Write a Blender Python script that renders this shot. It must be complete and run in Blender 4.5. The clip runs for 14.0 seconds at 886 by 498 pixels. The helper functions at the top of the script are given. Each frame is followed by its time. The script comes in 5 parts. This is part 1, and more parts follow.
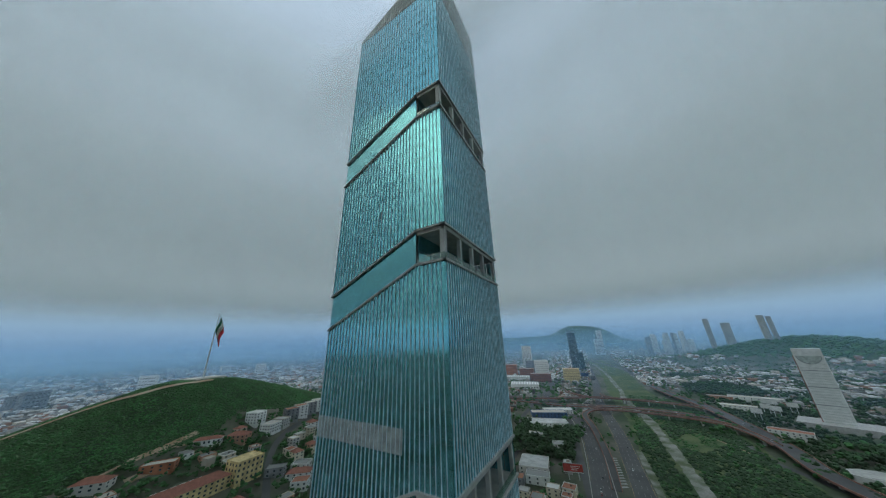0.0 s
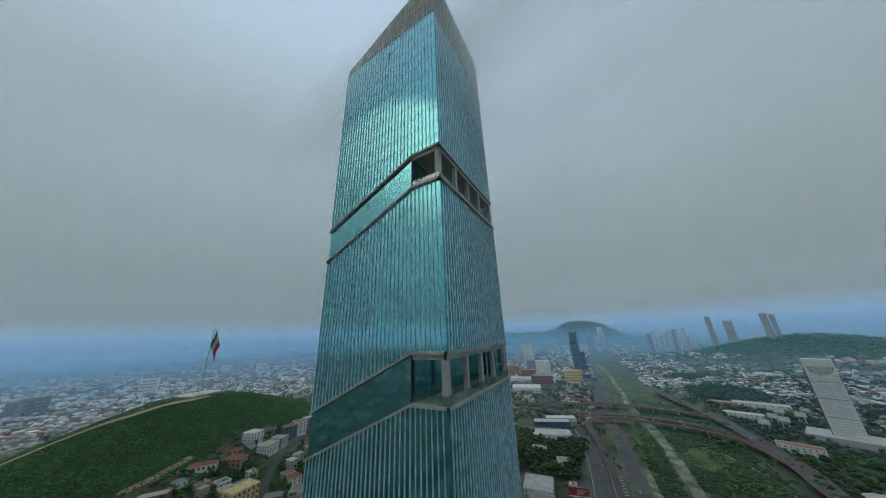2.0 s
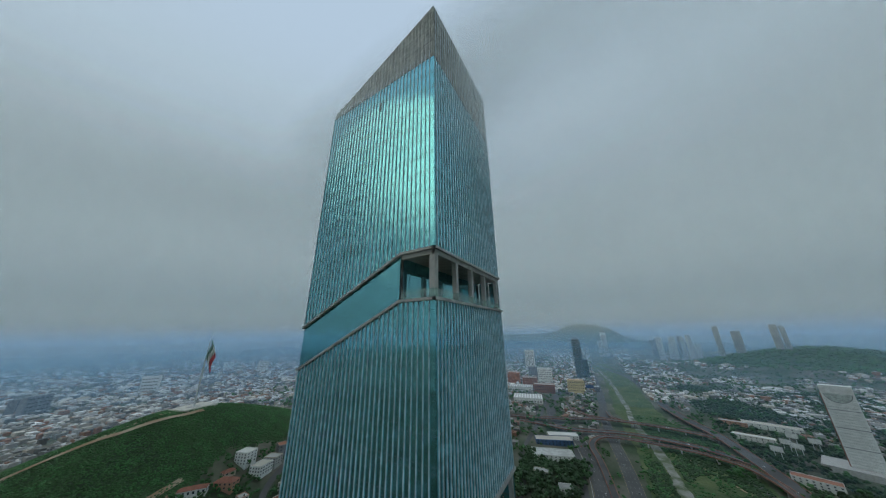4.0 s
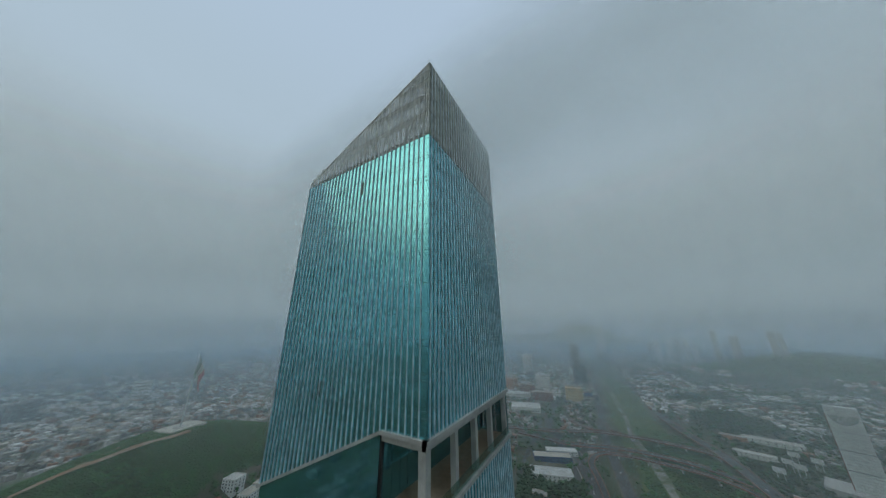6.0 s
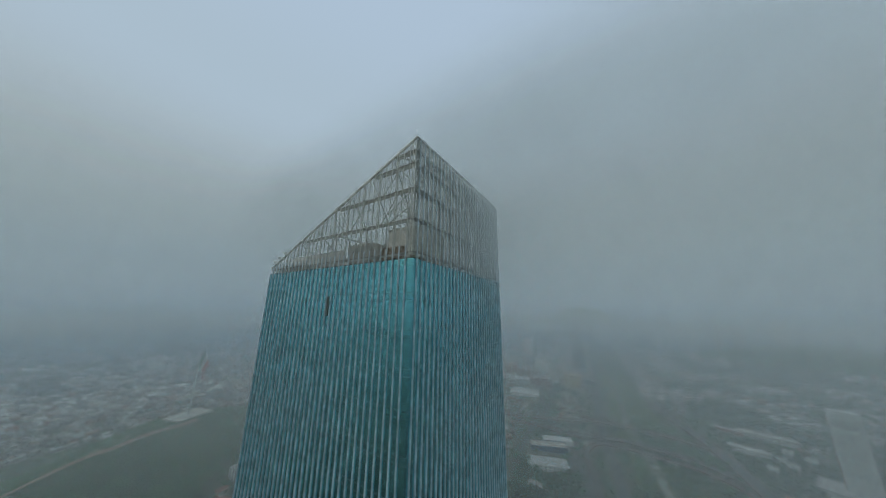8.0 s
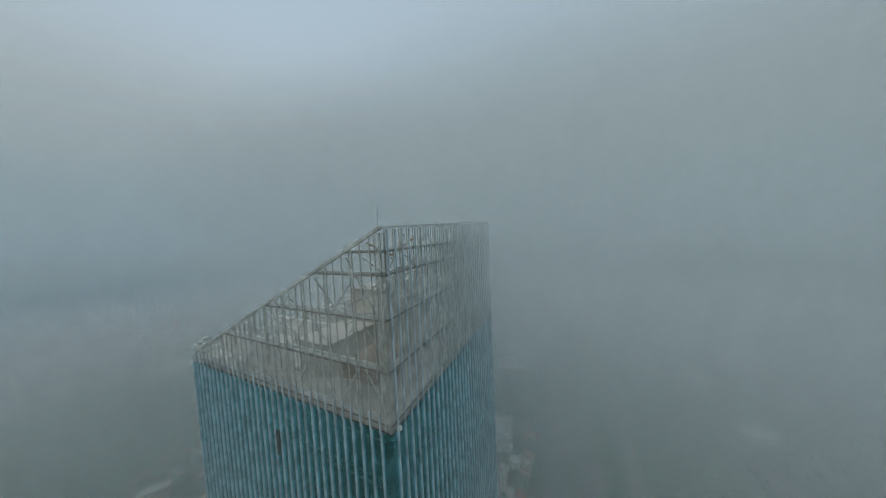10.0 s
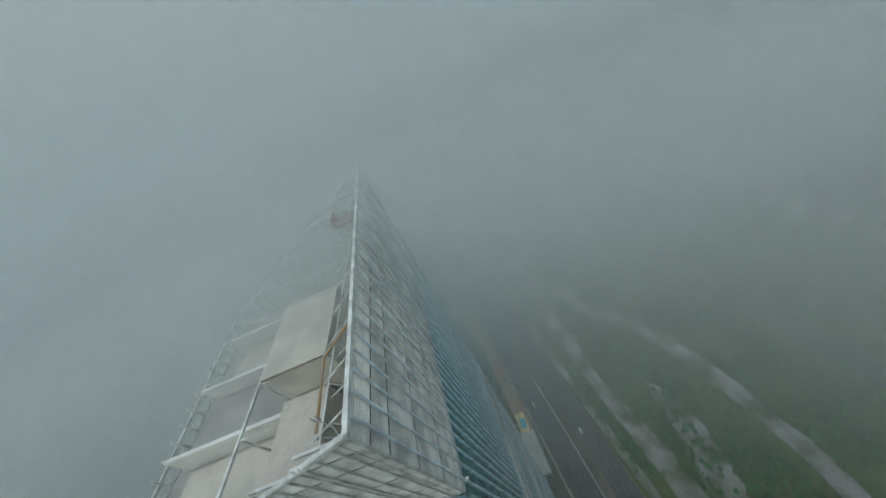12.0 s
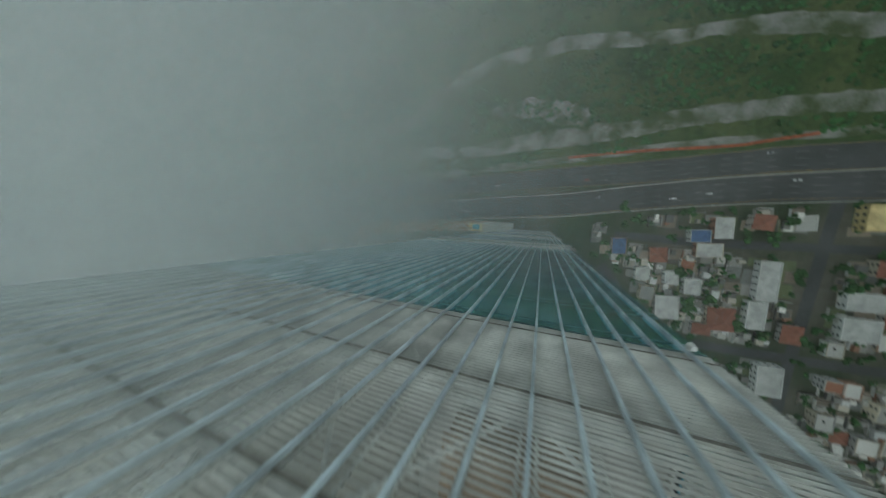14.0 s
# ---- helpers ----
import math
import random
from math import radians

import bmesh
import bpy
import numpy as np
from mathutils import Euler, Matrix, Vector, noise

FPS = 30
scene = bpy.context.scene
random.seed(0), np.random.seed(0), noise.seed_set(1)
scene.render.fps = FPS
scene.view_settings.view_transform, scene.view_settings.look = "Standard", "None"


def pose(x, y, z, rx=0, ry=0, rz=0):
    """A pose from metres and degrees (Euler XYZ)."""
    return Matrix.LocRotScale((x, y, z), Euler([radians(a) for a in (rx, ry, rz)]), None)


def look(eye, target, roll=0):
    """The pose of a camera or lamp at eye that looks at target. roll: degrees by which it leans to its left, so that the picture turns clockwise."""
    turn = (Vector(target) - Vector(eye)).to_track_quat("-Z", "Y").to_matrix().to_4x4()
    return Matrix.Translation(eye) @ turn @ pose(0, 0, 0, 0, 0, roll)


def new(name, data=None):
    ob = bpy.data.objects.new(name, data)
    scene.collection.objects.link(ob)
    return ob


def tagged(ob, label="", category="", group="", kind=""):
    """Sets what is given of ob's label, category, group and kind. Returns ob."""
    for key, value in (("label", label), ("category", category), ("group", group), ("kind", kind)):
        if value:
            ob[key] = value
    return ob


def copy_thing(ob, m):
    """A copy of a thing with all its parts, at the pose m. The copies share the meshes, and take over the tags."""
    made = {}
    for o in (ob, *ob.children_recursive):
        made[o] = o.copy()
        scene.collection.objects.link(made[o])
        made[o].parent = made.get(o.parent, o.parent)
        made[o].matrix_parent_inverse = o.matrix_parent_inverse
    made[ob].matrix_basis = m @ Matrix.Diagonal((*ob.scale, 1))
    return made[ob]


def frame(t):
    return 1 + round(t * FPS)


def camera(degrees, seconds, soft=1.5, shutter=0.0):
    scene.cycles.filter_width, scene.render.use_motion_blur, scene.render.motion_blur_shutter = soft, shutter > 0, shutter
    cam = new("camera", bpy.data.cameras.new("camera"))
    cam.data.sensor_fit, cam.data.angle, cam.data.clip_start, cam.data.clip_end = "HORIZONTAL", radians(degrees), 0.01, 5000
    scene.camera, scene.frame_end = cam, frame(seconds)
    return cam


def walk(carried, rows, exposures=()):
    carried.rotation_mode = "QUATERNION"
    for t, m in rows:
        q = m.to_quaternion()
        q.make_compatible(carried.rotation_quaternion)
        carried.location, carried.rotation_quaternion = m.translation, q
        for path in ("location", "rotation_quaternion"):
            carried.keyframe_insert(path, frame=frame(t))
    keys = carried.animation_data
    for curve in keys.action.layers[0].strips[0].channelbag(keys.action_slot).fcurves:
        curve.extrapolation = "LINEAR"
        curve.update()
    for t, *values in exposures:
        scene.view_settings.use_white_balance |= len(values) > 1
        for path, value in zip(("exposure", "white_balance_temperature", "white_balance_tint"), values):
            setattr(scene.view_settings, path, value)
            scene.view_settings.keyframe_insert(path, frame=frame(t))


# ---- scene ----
cam = camera(120.27, 14.0, 1.15, 0.35)
PATH = [
    (0.0, pose(28.47, -49.24, 156.86, 109.99, 1.87, 31.14)),
    (0.5, pose(27.92, -48.25, 164.45, 109.72, 2.15, 31.18)),
    (1.0, pose(27.46, -47.29, 171.92, 109.48, 2.43, 31.21)),
    (1.5, pose(27.06, -46.15, 179.72, 109.13, 2.41, 31.26)),
    (2.0, pose(26.62, -44.83, 187.55, 108.73, 2.16, 31.33)),
    (2.5, pose(26.30, -43.39, 195.22, 108.48, 1.80, 31.41)),
    (3.0, pose(26.17, -42.12, 202.66, 108.21, 1.37, 31.49)),
    (5.5, pose(24.04, -35.03, 239.68, 108.52, 0.62, 31.64)),
    (6.0, pose(23.53, -34.18, 247.65, 107.83, 0.50, 31.16)),
    (6.5, pose(23.99, -32.58, 255.61, 106.61, 0.30, 32.19)),
    (7.0, pose(23.90, -31.07, 263.63, 105.45, -0.47, 32.42)),
    (9.5, pose(16.82, -20.64, 297.78, 93.05, 0.27, 29.67)),
    (10.0, pose(14.99, -17.97, 303.90, 86.68, 2.69, 25.97)),
    (10.5, pose(13.09, -14.91, 309.57, 78.82, 6.03, 19.27)),
    (11.0, pose(11.25, -11.55, 314.04, 69.86, 9.39, 10.23)),
    (11.5, pose(9.61, -8.42, 316.34, 60.29, 12.80, 0.28)),
    (12.0, pose(8.22, -5.32, 316.60, 49.48, 20.17, -12.75)),
    (12.5, pose(7.08, -2.40, 314.86, 37.12, 27.00, -28.38)),
    (13.0, pose(6.42, 0.79, 311.40, 21.74, 30.21, -47.75)),
    (13.5, pose(5.71, 4.09, 305.98, 6.32, 27.80, -68.62)),
    (14.0, pose(5.16, 7.29, 299.43, -5.14, 21.33, -85.79)),
]
walk(cam, PATH, [(0.0, 0.25, 6450, 9), (3.0, 0.21, 6450, 9), (5.5, 0.11, 6450, 9), (7.0, 0.05, 6450, 10), (9.5, 0.08, 6500, 9), (10.5, 0.15, 6600, 11), (11.5, 0.26, 6700, 9), (12.0, 0.30, 6750, 9), (13.0, 0.34, 6900, 9), (14.0, 0.36, 7050, 6)])

# ---------------------------------------------------------------- light
SUN_EL, SUN_AZ = radians(29), radians(216)
world = bpy.data.worlds.new("sky")
scene.world = world
world.use_nodes = True
wn, wl = world.node_tree.nodes, world.node_tree.links
wn.clear()
sky = wn.new("ShaderNodeTexSky")
sky.sky_type = "NISHITA"
sky.sun_disc = False
sky.sun_elevation, sky.sun_rotation = SUN_EL, SUN_AZ
sky_bg = wn.new("ShaderNodeBackground")
sky_bg.inputs["Strength"].default_value = 0.06
wl.new(sky.outputs[0], sky_bg.inputs["Color"])
# overcast cloud cover, plus a much brighter, barely seen zenith to light the ground
tc = wn.new("ShaderNodeTexCoord")
sep = wn.new("ShaderNodeSeparateXYZ")
wl.new(tc.outputs["Generated"], sep.inputs[0])
ramp = wn.new("ShaderNodeValToRGB")
mr = wn.new("ShaderNodeMapRange")
mr.inputs["From Min"].default_value, mr.inputs["From Max"].default_value = -1, 1
wl.new(sep.outputs["Z"], mr.inputs["Value"])
wl.new(mr.outputs[0], ramp.inputs[0])
stops = [(0.0, (0.15, 0.18, 0.19)), (0.47, (0.19, 0.26, 0.29)), (0.50, (0.17, 0.31, 0.51)), (0.55, (0.22, 0.34, 0.46)), (0.62, (0.385, 0.435, 0.435)), (0.80, (0.43, 0.54, 0.63)), (0.94, (0.45, 0.57, 0.70)), (1.0, (1.95, 2.15, 2.35))]
ramp.color_ramp.interpolation = "EASE"
ramp.color_ramp.elements[0].position, ramp.color_ramp.elements[1].position = 0, 1
while len(ramp.color_ramp.elements) < len(stops):
    ramp.color_ramp.elements.new(0.5)
for el, (p, c) in zip(ramp.color_ramp.elements, stops):
    el.position, el.color = p, (*c, 1)
cloud_bg = wn.new("ShaderNodeBackground")
wl.new(ramp.outputs[0], cloud_bg.inputs["Color"])
cloud_bg.inputs["Strength"].default_value = 1.0
mixw = wn.new("ShaderNodeMixShader")
mixw.inputs[0].default_value = 0.88
wl.new(sky_bg.outputs[0], mixw.inputs[1])
wl.new(cloud_bg.outputs[0], mixw.inputs[2])
wo = wn.new("ShaderNodeOutputWorld")
wl.new(mixw.outputs[0], wo.inputs[0])

sun = new("sun", bpy.data.lights.new("sun", "SUN"))
sun.data.energy, sun.data.angle, sun.data.color = 0.36, radians(40), (1.0, 0.92, 0.62)
sun.matrix_world = look((0, 0, 400), (math.cos(SUN_EL) * -math.sin(SUN_AZ), math.cos(SUN_EL) * -math.cos(SUN_AZ), 400 - math.sin(SUN_EL)))


# ---------------------------------------------------------------- tools
class Geo:
    """Collects boxes and faces into one mesh."""

    def __init__(self):
        self.v, self.f = [], []

    def face(self, *pts):
        n = len(self.v)
        self.v += [tuple(p) for p in pts]
        self.f.append(tuple(range(n, n + len(pts))))

    def prism(self, low, high):
        """Closed solid between two rings of as many corners."""
        n, k = len(self.v), len(low)
        self.v += [tuple(p) for p in low] + [tuple(p) for p in high]
        self.f.append(tuple(range(n + k - 1, n - 1, -1)))
        self.f.append(tuple(range(n + k, n + 2 * k)))
        for i in range(k):
            j = (i + 1) % k
            self.f.append((n + i, n + j, n + k + j, n + k + i))
        return self

    def box(self, x0, x1, y0, y1, z0, z1):
        return self.prism([(x0, y0, z0), (x1, y0, z0), (x1, y1, z0), (x0, y1, z0)],
                          [(x0, y0, z1), (x1, y0, z1), (x1, y1, z1), (x0, y1, z1)])

    def rbox(self, cx, cy, a, w, d, z0, z1, dx=0.0, dy=0.0, top=1.0):
        """Box turned by a (radians) about cx, cy, offset dx, dy in its own axes; top: the size of its upper end."""
        c, s = math.cos(a), math.sin(a)
        ring = []
        for z, k in ((z0, 1.0), (z1, top)):
            ring.append([(cx + c * (dx + x * k) - s * (dy + y * k), cy + s * (dx + x * k) + c * (dy + y * k), z)
                         for x, y in ((-w / 2, -d / 2), (w / 2, -d / 2), (w / 2, d / 2), (-w / 2, d / 2))])
        return self.prism(*ring)

    def beam(self, p, q, r, sides=4):
        p, q = Vector(p), Vector(q)
        d = (q - p).normalized()
        u = d.cross(Vector((0, 0, 1)) if abs(d.z) < 0.9 else Vector((1, 0, 0))).normalized()
        w = d.cross(u)
        ring = [(math.cos(2 * math.pi * (i + 0.5) / sides) * u + math.sin(2 * math.pi * (i + 0.5) / sides) * w) * r for i in range(sides)]
        return self.prism([p + o for o in ring], [q + o for o in ring])

    def mesh(self, name, material):
        me = bpy.data.meshes.new(name)
        me.from_pydata(self.v, [], self.f)
        me.materials.append(material)
        me.update()
        return me


def part(name, geo, material, parent, label=""):
    ob = new(name, geo if isinstance(geo, bpy.types.Mesh) else geo.mesh(name, material))
    ob.parent = parent
    if label:
        ob["label"] = label
    return ob


def thing(name, label, category, group="", kind="", at=(0, 0, 0), rz=0.0):
    ob = new(name)
    ob.empty_display_size = 0.1
    ob.matrix_world = pose(*at, 0, 0, rz)
    return tagged(ob, label, category, group, kind)


def solid(name, geo, material, label, category, group="", kind=""):
    return tagged(new(name, geo.mesh(name, material)), label, category, group, kind)


def smooth(a, b, x):
    k = min(1.0, max(0.0, (x - a) / (b - a)))
    return k * k * (3 - 2 * k)


# ---------------------------------------------------------------- materials
def surface(name, color, rough=0.7, metal=0.0, vary=0.15, scale=1.0, bump=0.0, second=None, fine=12.0, spec=0.5, island=0.0, objrand=0.0, palette=None):
    """A procedural surface: base colour broken up by noise at two sizes, with a fine relief."""
    m = bpy.data.materials.new(name)
    m.use_nodes = True
    n, l = m.node_tree.nodes, m.node_tree.links
    b = n["Principled BSDF"]
    b.inputs["Roughness"].default_value, b.inputs["Metallic"].default_value = rough, metal
    b.inputs["Specular IOR Level"].default_value = spec
    pos = n.new("ShaderNodeNewGeometry")
    big, small = n.new("ShaderNodeTexNoise"), n.new("ShaderNodeTexNoise")
    big.inputs["Scale"].default_value, small.inputs["Scale"].default_value = scale, scale * fine
    big.inputs["Detail"].default_value = small.inputs["Detail"].default_value = 4
    for t in (big, small):
        l.new(pos.outputs["Position"], t.inputs["Vector"])
    if palette:
        r = n.new("ShaderNodeValToRGB")
        r.color_ramp.interpolation = "CONSTANT"
        r.color_ramp.elements[1].position = 1 / len(palette)
        while len(r.color_ramp.elements) < len(palette):
            r.color_ramp.elements.new(0.99)
        for i, (e, c) in enumerate(zip(r.color_ramp.elements, palette)):
            e.position, e.color = i / len(palette), (*c, 1)
        if objrand:
            oi = n.new("ShaderNodeObjectInfo")
            l.new(oi.outputs["Random"], r.inputs[0])
        else:
            l.new(pos.outputs["Random Per Island"], r.inputs[0])
        base = r.outputs[0]
    else:
        mixc = n.new("ShaderNodeMix")
        mixc.data_type = "RGBA"
        mixc.inputs["A"].default_value = (*color, 1)
        mixc.inputs["B"].default_value = (*(second or [c * 0.6 for c in color]), 1)
        cr = n.new("ShaderNodeMapRange")
        cr.inputs["From Min"].default_value, cr.inputs["From Max"].default_value = 0.38, 0.62
        l.new(big.outputs[0], cr.inputs["Value"])
        l.new(cr.outputs[0], mixc.inputs["Factor"])
        base = mixc.outputs["Result"]
    hsv = n.new("ShaderNodeHueSaturation")
    val = n.new("ShaderNodeMapRange")
    val.inputs["To Min"].default_value, val.inputs["To Max"].default_value = 1 - vary * 2, 1 + vary * 2
    l.new(small.outputs[0], val.inputs["Value"])
    if island or objrand:
        mul = n.new("ShaderNodeMath")
        mul.operation = "MULTIPLY_ADD"
        if objrand:
            oi2 = n.new("ShaderNodeObjectInfo")
            l.new(oi2.outputs["Random"], mul.inputs[0])
        else:
            l.new(pos.outputs["Random Per Island"], mul.inputs[0])
        k = island or objrand
        mul.inputs[1].default_value = k
        sub = n.new("ShaderNodeMath")
        sub.operation = "ADD"
        sub.inputs[1].default_value = -k / 2
        l.new(val.outputs[0], sub.inputs[0])
        l.new(sub.outputs[0], mul.inputs[2])
        l.new(mul.outputs[0], hsv.inputs["Value"])
    else:
        l.new(val.outputs[0], hsv.inputs["Value"])
    l.new(base, hsv.inputs["Color"])
    l.new(hsv.outputs[0], b.inputs["Base Color"])
    if bump:
        bp = n.new("ShaderNodeBump")
        bp.inputs["Strength"].default_value, bp.inputs["Distance"].default_value = bump, 0.5 / scale / fine
        l.new(small.outputs[0], bp.inputs["Height"])
        l.new(bp.outputs[0], b.inputs["Normal"])
    return m


def coated_glass(name, color, rough=0.04, island=0.25, metal=0.75, ripple=0.05):
    """Sun-control facade glass: dark body, tinted reflection, slightly uneven from pane to pane."""
    m = bpy.data.materials.new(name)
    m.use_nodes = True
    n, l = m.node_tree.nodes, m.node_tree.links
    b = n["Principled BSDF"]
    b.inputs["Metallic"].default_value = metal
    b.inputs["Roughness"].default_value = rough
    pos = n.new("ShaderNodeNewGeometry")
    hsv = n.new("ShaderNodeHueSaturation")
    hsv.inputs["Color"].default_value = (*color, 1)
    v = n.new("ShaderNodeMapRange")
    v.inputs["To Min"].default_value, v.inputs["To Max"].default_value = 1 - island, 1 + island
    l.new(pos.outputs["Random Per Island"], v.inputs["Value"])
    l.new(v.outputs[0], hsv.inputs["Value"])
    l.new(hsv.outputs[0], b.inputs["Base Color"])
    t = n.new("ShaderNodeTexNoise")
    t.inputs["Scale"].default_value = 0.35
    l.new(pos.outputs["Position"], t.inputs["Vector"])
    bp = n.new("ShaderNodeBump")
    bp.inputs["Strength"].default_value, bp.inputs["Distance"].default_value = ripple, 0.05
    l.new(t.outputs[0], bp.inputs["Height"])
    l.new(bp.outputs[0], b.inputs["Normal"])
    return m


def mist(name, color, low, high, scale, clear=None, seed=0.0, rise=None):
    """A veil of thin cloud: patchy cover that passes and scatters daylight. clear: (x, y, r0, r1, ...), or a list of such: a gap that closes from r0 to r1, or an edge that thins out where r0 is the larger. rise: (z0, z1, z2, z3), the heights between which it thickens and thins out."""
    m = bpy.data.materials.new(name)
    m.use_nodes = True
    n, l = m.node_tree.nodes, m.node_tree.links
    n.clear()
    pos = n.new("ShaderNodeNewGeometry")
    t = n.new("ShaderNodeTexNoise")
    t.noise_dimensions = "4D"
    t.inputs["W"].default_value = seed
    t.inputs["Scale"].default_value, t.inputs["Detail"].default_value = scale, 4
    l.new(pos.outputs["Position"], t.inputs["Vector"])
    cover = n.new("ShaderNodeMapRange")
    cover.inputs["From Min"].default_value, cover.inputs["From Max"].default_value = 0.3, 0.7
    cover.inputs["To Min"].default_value, cover.inputs["To Max"].default_value = low, high
    l.new(t.outputs[0], cover.inputs["Value"])
    amount = cover.outputs[0]
    for gap_at in ([clear] if isinstance(clear, tuple) else clear or []):
        sub = n.new("ShaderNodeVectorMath")
        sub.operation = "SUBTRACT"
        sub.inputs[1].default_value = (gap_at[0], gap_at[1], 0)
        flat = n.new("ShaderNodeVectorMath")
        flat.operation = "MULTIPLY"
        flat.inputs[1].default_value = (1, 1, 0)
        ln = n.new("ShaderNodeVectorMath")
        ln.operation = "LENGTH"
        l.new(pos.outputs["Position"], sub.inputs[0])
        l.new(sub.outputs[0], flat.inputs[0])
        l.new(flat.outputs[0], ln.inputs[0])
        for r0, r1 in zip(gap_at[2::2], gap_at[3::2]):
            gap = n.new("ShaderNodeMapRange")
            gap.interpolation_type = "SMOOTHSTEP"
            gap.inputs["From Min"].default_value, gap.inputs["From Max"].default_value = min(r0, r1), max(r0, r1)
            if r0 > r1:
                gap.inputs["To Min"].default_value, gap.inputs["To Max"].default_value = 1, 0
            l.new(ln.outputs["Value"], gap.inputs["Value"])
            mu = n.new("ShaderNodeMath")
            mu.operation = "MULTIPLY"
            l.new(gap.outputs[0], mu.inputs[0])
            l.new(amount, mu.inputs[1])
            amount = mu.outputs[0]
    if rise:
        xyz = n.new("ShaderNodeSeparateXYZ")
        l.new(pos.outputs["Position"], xyz.inputs[0])
        for a, b in ((rise[0], rise[1]), (rise[3], rise[2])):
            if abs(a - b) < 2:
                continue
            step = n.new("ShaderNodeMapRange")
            step.interpolation_type = "SMOOTHSTEP"
            step.inputs["From Min"].default_value, step.inputs["From Max"].default_value = min(a, b), max(a, b)
            if a > b:
                step.inputs["To Min"].default_value, step.inputs["To Max"].default_value = 1, 0
            l.new(xyz.outputs["Z"], step.inputs["Value"])
            by = n.new("ShaderNodeMath")
            by.operation = "MULTIPLY"
            l.new(step.outputs[0], by.inputs[0])
            l.new(amount, by.inputs[1])
            amount = by.outputs[0]
    d, tr, tp = n.new("ShaderNodeBsdfDiffuse"), n.new("ShaderNodeBsdfTranslucent"), n.new("ShaderNodeBsdfTransparent")
    d.inputs["Color"].default_value = tr.inputs["Color"].default_value = (*color, 1)
    half = n.new("ShaderNodeMixShader")
    half.inputs[0].default_value = 0.66  # cloud scatters mostly forward
    l.new(d.outputs[0], half.inputs[1])
    l.new(tr.outputs[0], half.inputs[2])
    mx = n.new("ShaderNodeMixShader")
    l.new(amount, mx.inputs[0])
    l.new(tp.outputs[0], mx.inputs[1])
    l.new(half.outputs[0], mx.inputs[2])
    o = n.new("ShaderNodeOutputMaterial")
    l.new(mx.outputs[0], o.inputs["Surface"])
    return m


GLASS = coated_glass("facade_glass", (0.185, 0.535, 0.59), 0.09, 0.02, 0.9, 0.008)


def clear_glass(name, tint, gloss):
    """Clear tinted pane: lets most of the light through and mirrors a fixed share of it."""
    m = bpy.data.materials.new(name)
    m.use_nodes = True
    n, l = m.node_tree.nodes, m.node_tree.links
    n.clear()
    tp, gl, mx, o = n.new("ShaderNodeBsdfTransparent"), n.new("ShaderNodeBsdfGlossy"), n.new("ShaderNodeMixShader"), n.new("ShaderNodeOutputMaterial")
    tp.inputs["Color"].default_value = (*tint, 1)
    gl.inputs["Roughness"].default_value = 0.04
    mx.inputs[0].default_value = gloss
    l.new(tp.outputs[0], mx.inputs[1])
    l.new(gl.outputs[0], mx.inputs[2])
    l.new(mx.outputs[0], o.inputs["Surface"])
    return m


RAIL_GLASS = clear_glass("balustrade_glass", (0.72, 0.88, 0.84), 0.16)
BAND_GLASS = coated_glass("band_glass", (0.17, 0.46, 0.51), 0.06, 0.06, 0.85, 0.02)
FAR_GLASS = coated_glass("dark_glass", (0.10, 0.16, 0.18))
PALE_WINDOW = surface("shaded_window", (0.50, 0.54, 0.50), 0.4, 0, 0.05, 0.3)
WINDOW = coated_glass("window_glass", (0.09, 0.11, 0.12), rough=0.08, metal=0.4)
ALU = surface("brushed_aluminium", (0.72, 0.82, 0.87), 0.4, 0.0, 0.06, 0.6, spec=0.6)
SLAT = surface("grey_slat", (0.68, 0.69, 0.645), 0.55, 0.1, 0.08, 0.5)
STEEL = surface("galvanised_steel", (0.74, 0.76, 0.73), 0.5, 0.2, 0.1, 0.8)
POST = surface("dull_steel", (0.66, 0.67, 0.62), 0.6, 0.2, 0.08, 0.8)
JOINT = surface("weathered_brown_steel", (0.29, 0.27, 0.235), 0.7, 0.1, 0.12, 0.8)
RUST = surface("primer_painted_steel", (0.38, 0.23, 0.10), 0.7, 0.1, 0.15, 1.5, second=(0.3, 0.27, 0.22))
CONCRETE = surface("pale_concrete", (0.44, 0.43, 0.40), 0.85, 0, 0.08, 0.4, 0.2, second=(0.34, 0.33, 0.31))
DECK = surface("roof_membrane", (0.42, 0.41, 0.37), 0.9, 0, 0.1, 0.25, 0.1, second=(0.30, 0.30, 0.28))
BEIGE = surface("beige_panel", (0.56, 0.53, 0.46), 0.8, 0, 0.08, 0.25, second=(0.45, 0.425, 0.37))
PLY = surface("weathered_plywood", (0.25, 0.175, 0.11), 0.85, 0, 0.2, 0.6, second=(0.17, 0.125, 0.08))
VENT = surface("vent_dark", (0.10, 0.12, 0.11), 0.6, 0, 0.15, 0.5)
TRANSOM = surface("dark_teal_transom", (0.10, 0.17, 0.17), 0.5, 0.1, 0.08, 0.6)
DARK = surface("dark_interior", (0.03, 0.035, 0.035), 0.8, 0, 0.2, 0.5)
LOUVRE = surface("louvre_grey", (0.50, 0.51, 0.48), 0.6, 0.2, 0.05, 0.5)
ASPHALT = surface("asphalt", (0.088, 0.090, 0.089), 0.9, 0, 0.14, 0.03, second=(0.060, 0.062, 0.062), fine=30)
LINE = surface("road_paint", (0.40, 0.40, 0.38), 0.8, 0, 0.15, 0.4)
